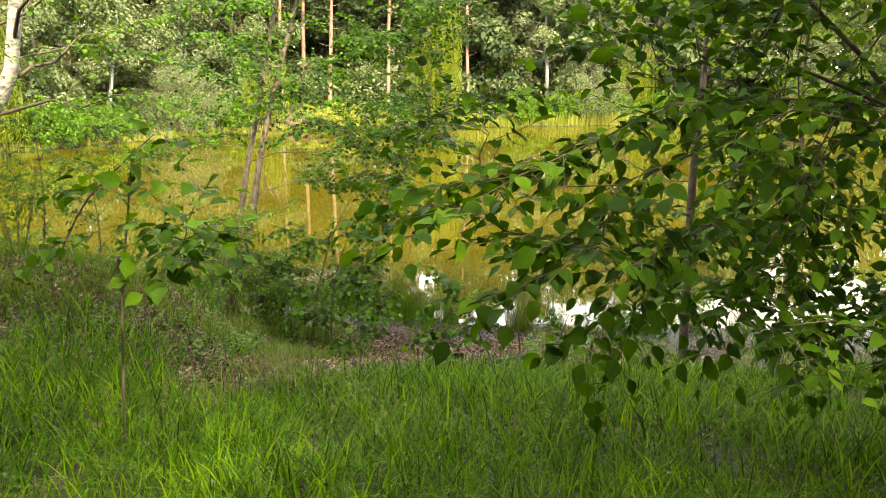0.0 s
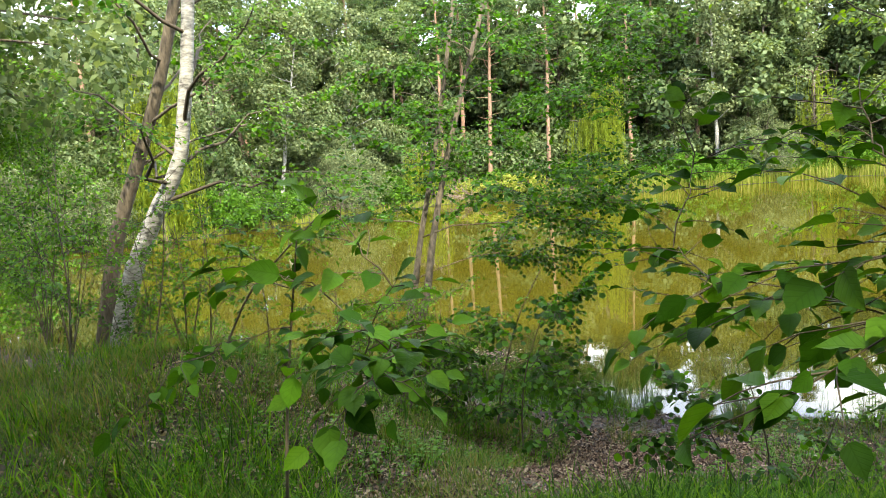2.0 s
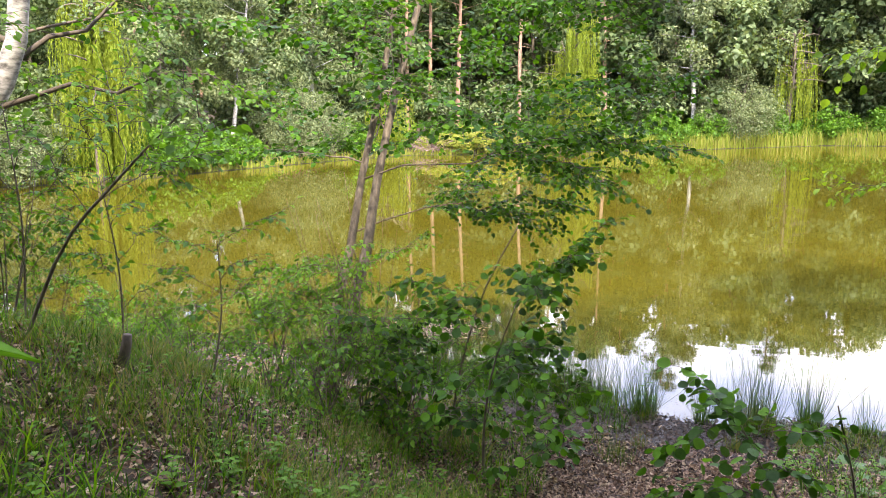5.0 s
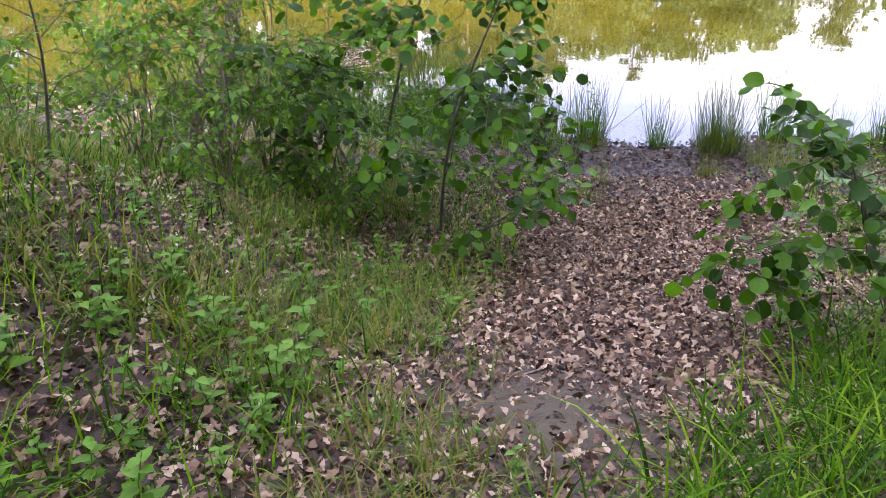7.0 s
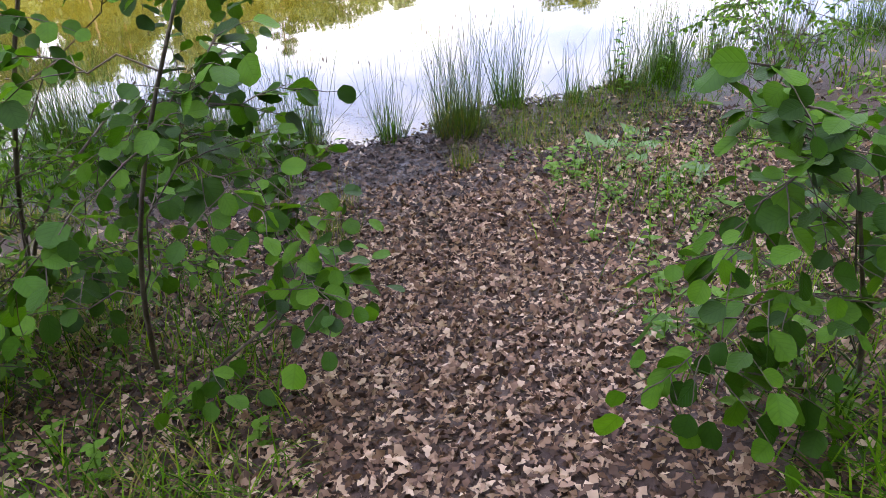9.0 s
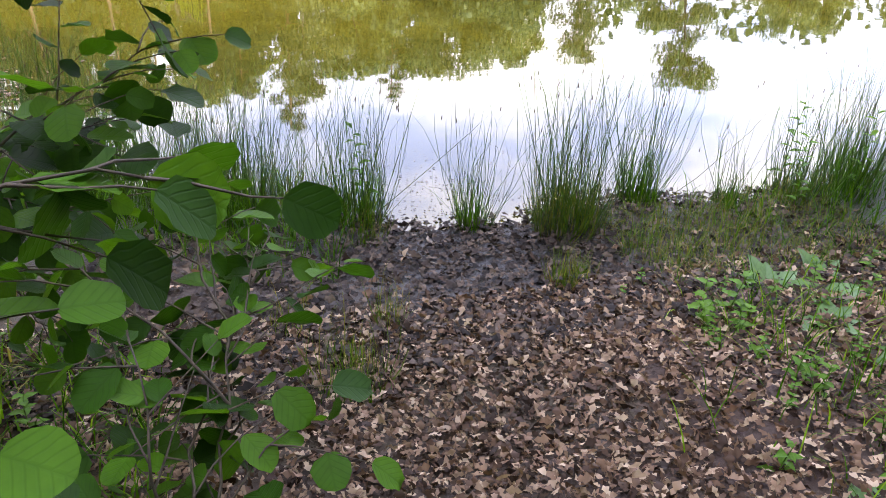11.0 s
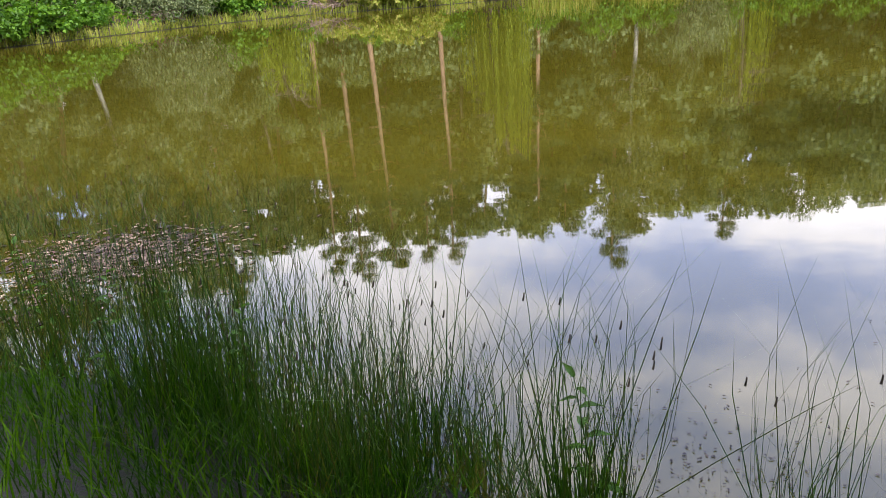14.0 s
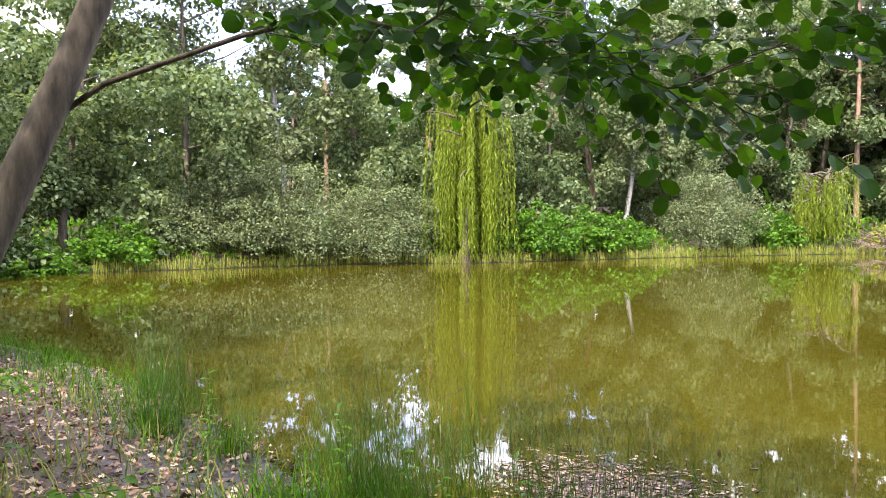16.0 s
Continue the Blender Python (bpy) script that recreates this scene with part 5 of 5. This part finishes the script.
# ---- what covers the ground ----
def scatter(rng, n, box, density):
    """Points of the plan inside box where density (0..1) lets them stay, in metres."""
    x, y = rng.uniform(box[0], box[1], n), rng.uniform(box[2], box[3], n)
    keep = rng.random(n) < density(x, y)
    return x[keep] * PLAN, y[keep] * PLAN


def lush(x, y):
    edge = np.where(x > -1.4, 5.1 + 1.14 * (x + 1.4), 5.1 - 0.15 * (x + 1.4))
    edge = np.minimum(edge, 6.9) + 0.7 * step(-x, 1.9, 2.5) * step(x, -3.6, -2.9) + 0.15 * np.sin(5 * x) + 0.1 * np.sin(11 * x + 1)
    return 1 - step(y, edge - 0.25, edge + 0.2)


PATCH_GRID = np.random.default_rng(7).random((64, 64))


def patches(x, y, s=1.0):
    """Soft irregular patches, 0..1, about 0.6 m across."""
    total = 0
    for scale, weight in ((1.7 * s, 0.6), (4.1 * s, 0.4)):
        u, v = x * scale + 100, y * scale + 100
        i, j = np.floor(u).astype(int), np.floor(v).astype(int)
        f, g = u - i, v - j
        f, g = f * f * (3 - 2 * f), g * g * (3 - 2 * g)
        p = PATCH_GRID
        total = total + weight * ((p[i % 64, j % 64] * (1 - f) + p[(i + 1) % 64, j % 64] * f) * (1 - g) + (p[i % 64, (j + 1) % 64] * (1 - f) + p[(i + 1) % 64, (j + 1) % 64] * f) * g)
    return np.clip((total - 0.2) / 0.6, 0, 1)


def fringe(x, y, box, w=1.3):
    """1 inside the box, thinning raggedly to 0 towards its edges."""
    inner = np.minimum(np.minimum(x - box[0], box[1] - x), np.minimum(y - box[2], box[3] - y))
    return step(inner - 0.9 * w * (1 - patches(x, y, 0.5)), 0.0, w)


def meadow(x, y):
    """1 in the middle of the grassy glade, thinning to 0 at its ragged rounded rim."""
    r = np.hypot(x / 5.6, (y - 4.0) / 4.2) + 0.5 * (0.5 - patches(x, y, 0.4)) + 0.2 * (0.5 - patches(x, y, 1.0))
    return (1 - step(r, 0.62, 1.05)) * np.where(x < -3, 0.6, 1)


def grass(name, seed, n, box, density, length, width, mat, label, lean=0.35):
    rng = np.random.default_rng(seed)
    x, y = scatter(rng, n, box, density)
    z = ground_height(x, y)
    keep = z > -0.06
    x, y, z = x[keep], y[keep], z[keep]
    m = len(x)
    a = rng.uniform(0, 2 * math.pi, m)
    t_ = np.abs(rng.normal(0, lean, m)) + 0.05
    way = np.stack([np.cos(a) * t_, np.sin(a) * t_, np.ones(m)], -1)
    up = np.stack([-np.cos(a), -np.sin(a), np.full(m, -0.25)], -1)
    shape = (BLADE[0] * np.array([1, 1, -1.0]), BLADE[1])
    ob = leaves(name, np.stack([x, y, z - 0.01], -1), way, up, length * rng.uniform(0.4, 1.25, m), width * rng.uniform(0.7, 1.3, m), shape, mat)
    return tagged(ob, label, "grass", kind="stuff")


def litter(name, seed, n, box, density, size, mat, label, flat=0.5):
    rng = np.random.default_rng(seed)
    x, y = scatter(rng, n, box, density)
    m = len(x)
    a = rng.uniform(0, 2 * math.pi, m)
    z = ground_height(x, y)
    keep = z > -0.03
    x, y, z, a = x[keep], y[keep], z[keep], a[keep]
    m = len(x)
    way = np.stack([np.cos(a), np.sin(a), rng.normal(0, flat * 0.5, m)], -1)
    up = np.array([0, 0, 1]) + rng.normal(0, flat, (m, 3))
    up[:, 2] *= np.where(rng.random(m) < 0.4, -1, 1)
    ln = size * rng.uniform(0.5, 1.2, m)
    ob = leaves(name, np.stack([x, y, z + rng.uniform(0.003, 0.032, m)], -1), way, up, ln, ln * rng.uniform(0.3, 0.72, m), LOBED_LEAF, mat)
    return tagged(ob, label, "leaf litter", kind="stuff")


def cover():
    dry_floor = lambda x, y: (0.72 + 0.28 * np.exp(-((x - path_line(y)) / 0.75) ** 2)) * (1 - 0.35 * lush(x, y)) * (1 - 0.85 * np.exp(-(((x + 0.95) / 0.4) ** 2 + ((y - 6.3) / 0.55) ** 2)))
    litter("leaf_litter", 501, 165000, (-3.7, 2.6, 4.3, 9.75), dry_floor, 0.048, M_LITTER, "carpet of dry brown oak leaves on the path and mound", 0.7)
    litter("sodden_leaves", 502, 13000, (-1.2, 2.6, 9.2, 10.7), lambda x, y: 0.75 + 0 * x, 0.065, M_WETLEAF, "dark sodden dead leaves on mud at the waterline", 0.35)
    litter("leaf_litter", 503, 40000, (-12, -2.6, 9.0, 13.2), lambda x, y: 0.6 + 0 * x, 0.07, M_LITTER, "dry brown leaves on the shore beside the marsh")
    grass("meadow_grass", 511, 175000, (-5.6, 5.6, 0.0, 7.1), lambda x, y: meadow(x, y) * lush(x, y) * (0.2 + 0.8 * patches(x, y)) * np.where(x < -1.5, 0.8, 1), 0.21, 0.0068, M_GRASS, "lush long green grass beside the start of the path", 0.85)
    grass("meadow_grass", 512, 95000, (-5.6, 5.6, 0.0, 7.1), lambda x, y: meadow(x, y) * lush(x, y) * patches(x + 3, y, 1.3), 0.33, 0.0102, M_GRASS, "broad arching green grass blades among the shorter grass", 1.05)
    grass("bank_grass", 513, 105000, (-6.2, -1.0, 4.2, 11.2), lambda x, y: fringe(x, y, (-6.2, 3, 3.6, 11.6)) * step(patches(x, y, 1.2), 0.25, 0.85) * step(-x, 0.9, 1.5), 0.17, 0.007, M_DRYGRASS, "sparse green and straw-coloured grass on the leafy mound", 0.5)
    grass("bank_grass", 520, 26000, (-4.6, -0.8, 4.4, 9.6), lambda x, y: (0.25 + 0.75 * patches(x, y, 2.2)) * step(path_line(y) - x, 0.35, 0.8), 0.19, 0.0065, M_GRASS, "scattered green grass growing through dead leaves on the mound", 0.6)
    grass("bank_grass", 514, 15000, (-0.4, 4.5, 6.2, 10.2), lambda x, y: step(x - path_line(y), 0.45, 1.1) * step(patches(x, y, 1.4), 0.35, 0.9) * step(9.6 - y, 0.0, 0.5), 0.2, 0.0055, M_GRASS, "tufts of green grass among dead leaves beside the path", 0.5)
    shore = lambda x, y: np.exp(-((shore_distance(x * PLAN, y * PLAN) / PLAN - 0.35) / 0.4) ** 2)
    grass("marsh_grass", 515, 72000, (-13, -0.05, 10.0, 14), lambda x, y: shore(x, y) * np.where(x > -0.9, 0.6, 1.0) * np.where(x < -3.6, 0.12 + 0.4 * patches(x, y) * step(-x, 5.5, 7), 1), 0.3, 0.007, M_MARSH, "thick wet green grass along the marshy shore", 0.35)
    grass("marsh_grass", 516, 4200, (1.2, 6.0, 9.3, 10.8), lambda x, y: shore(x, y) * step(x, 1.5, 2.6), 0.24, 0.006, M_MARSH, "thick wet green grass along the marshy shore", 0.4)
    grass("wet_sward", 517, 5000, (1.2, 2.6, 9.5, 10.4), lambda x, y: 0.6 + 0 * x, 0.12, 0.005, M_DRYGRASS, "short trampled grass at the pond edge", 0.8)
    grass("wood_floor_grass", 518, 30000, (-14, -3.5, -5, 12.5), lambda x, y: fringe(x, y, (-14, 0, -5, 16), 2.5) * patches(x, y, 0.7), 0.3, 0.01, M_DRYGRASS, "thin grass on the woodland floor", 0.6)
    grass("wood_floor_grass", 519, 20000, (3.4, 13, -5, 10.2), lambda x, y: fringe(x, y, (0, 13, -5, 14), 2.5) * patches(x, y, 0.7), 0.3, 0.01, M_GRASS, "thin grass on the woodland floor", 0.6)
    outer = lambda x, y: fringe(x, y, (-13, 12, -6, 14), 2.5) * (0.35 + 0.65 * patches(x, y, 0.6)) * np.where((x > -3.7) & (x < 2.6) & (y > 4.3) & (y < 9.75), 0, 1) * (1 - 0.6 * lush(x, y) * np.exp(-(x / 4.5) ** 4 - ((y - 3.5) / 3.2) ** 4))
    litter("leaf_litter", 504, 45000, (-13, 12, -6, 10.2), outer, 0.085, M_LITTER, "brown dead leaves scattered over the woodland floor")
    # floating mat of leaves and debris
    rng = np.random.default_rng(521)
    for name, n, cx, cy, sx, sy in (("floating_leaves", 1700, -2.3, 13.2, 0.62, 0.45), ("floating_leaves", 200, -2.3, 12.5, 0.5, 0.3), ("floating_debris", 330, 0.62, 10.85, 0.45, 0.3), ("floating_debris", 160, 0.3, 11.2, 0.5, 0.25), ("floating_debris", 260, -4.6, 12.9, 0.9, 0.3), ("floating_debris", 60, 1.8, 11.4, 0.9, 0.5)):
        x, y = (cx + rng.normal(0, sx * 0.55, n)) * PLAN, (cy + rng.normal(0, sy * 0.55, n)) * PLAN
        keep = shore_distance(x, y) < -0.02
        x, y = x[keep], y[keep]
        n = len(x)
        a = rng.uniform(0, 2 * math.pi, n)
        ln = rng.uniform(0.03, 0.075, n) if name == "floating_leaves" else rng.uniform(0.008, 0.022, n)
        ob = leaves(name, np.stack([x, y, np.full(n, 0.003) + rng.uniform(0, 0.004, n)], -1), np.stack([np.cos(a), np.sin(a), np.zeros(n)], -1), np.array([0, 0, 1]) + rng.normal(0, 0.05, (n, 3)), ln, ln * 0.5, (LOBED_LEAF[0] * np.array([1, 1, 0.2]), LOBED_LEAF[1]), M_LITTER if name == "floating_leaves" else M_WETLEAF)
        tagged(ob, "brown dead leaves floating on the pond surface", "floating leaves", kind="stuff")


cover()
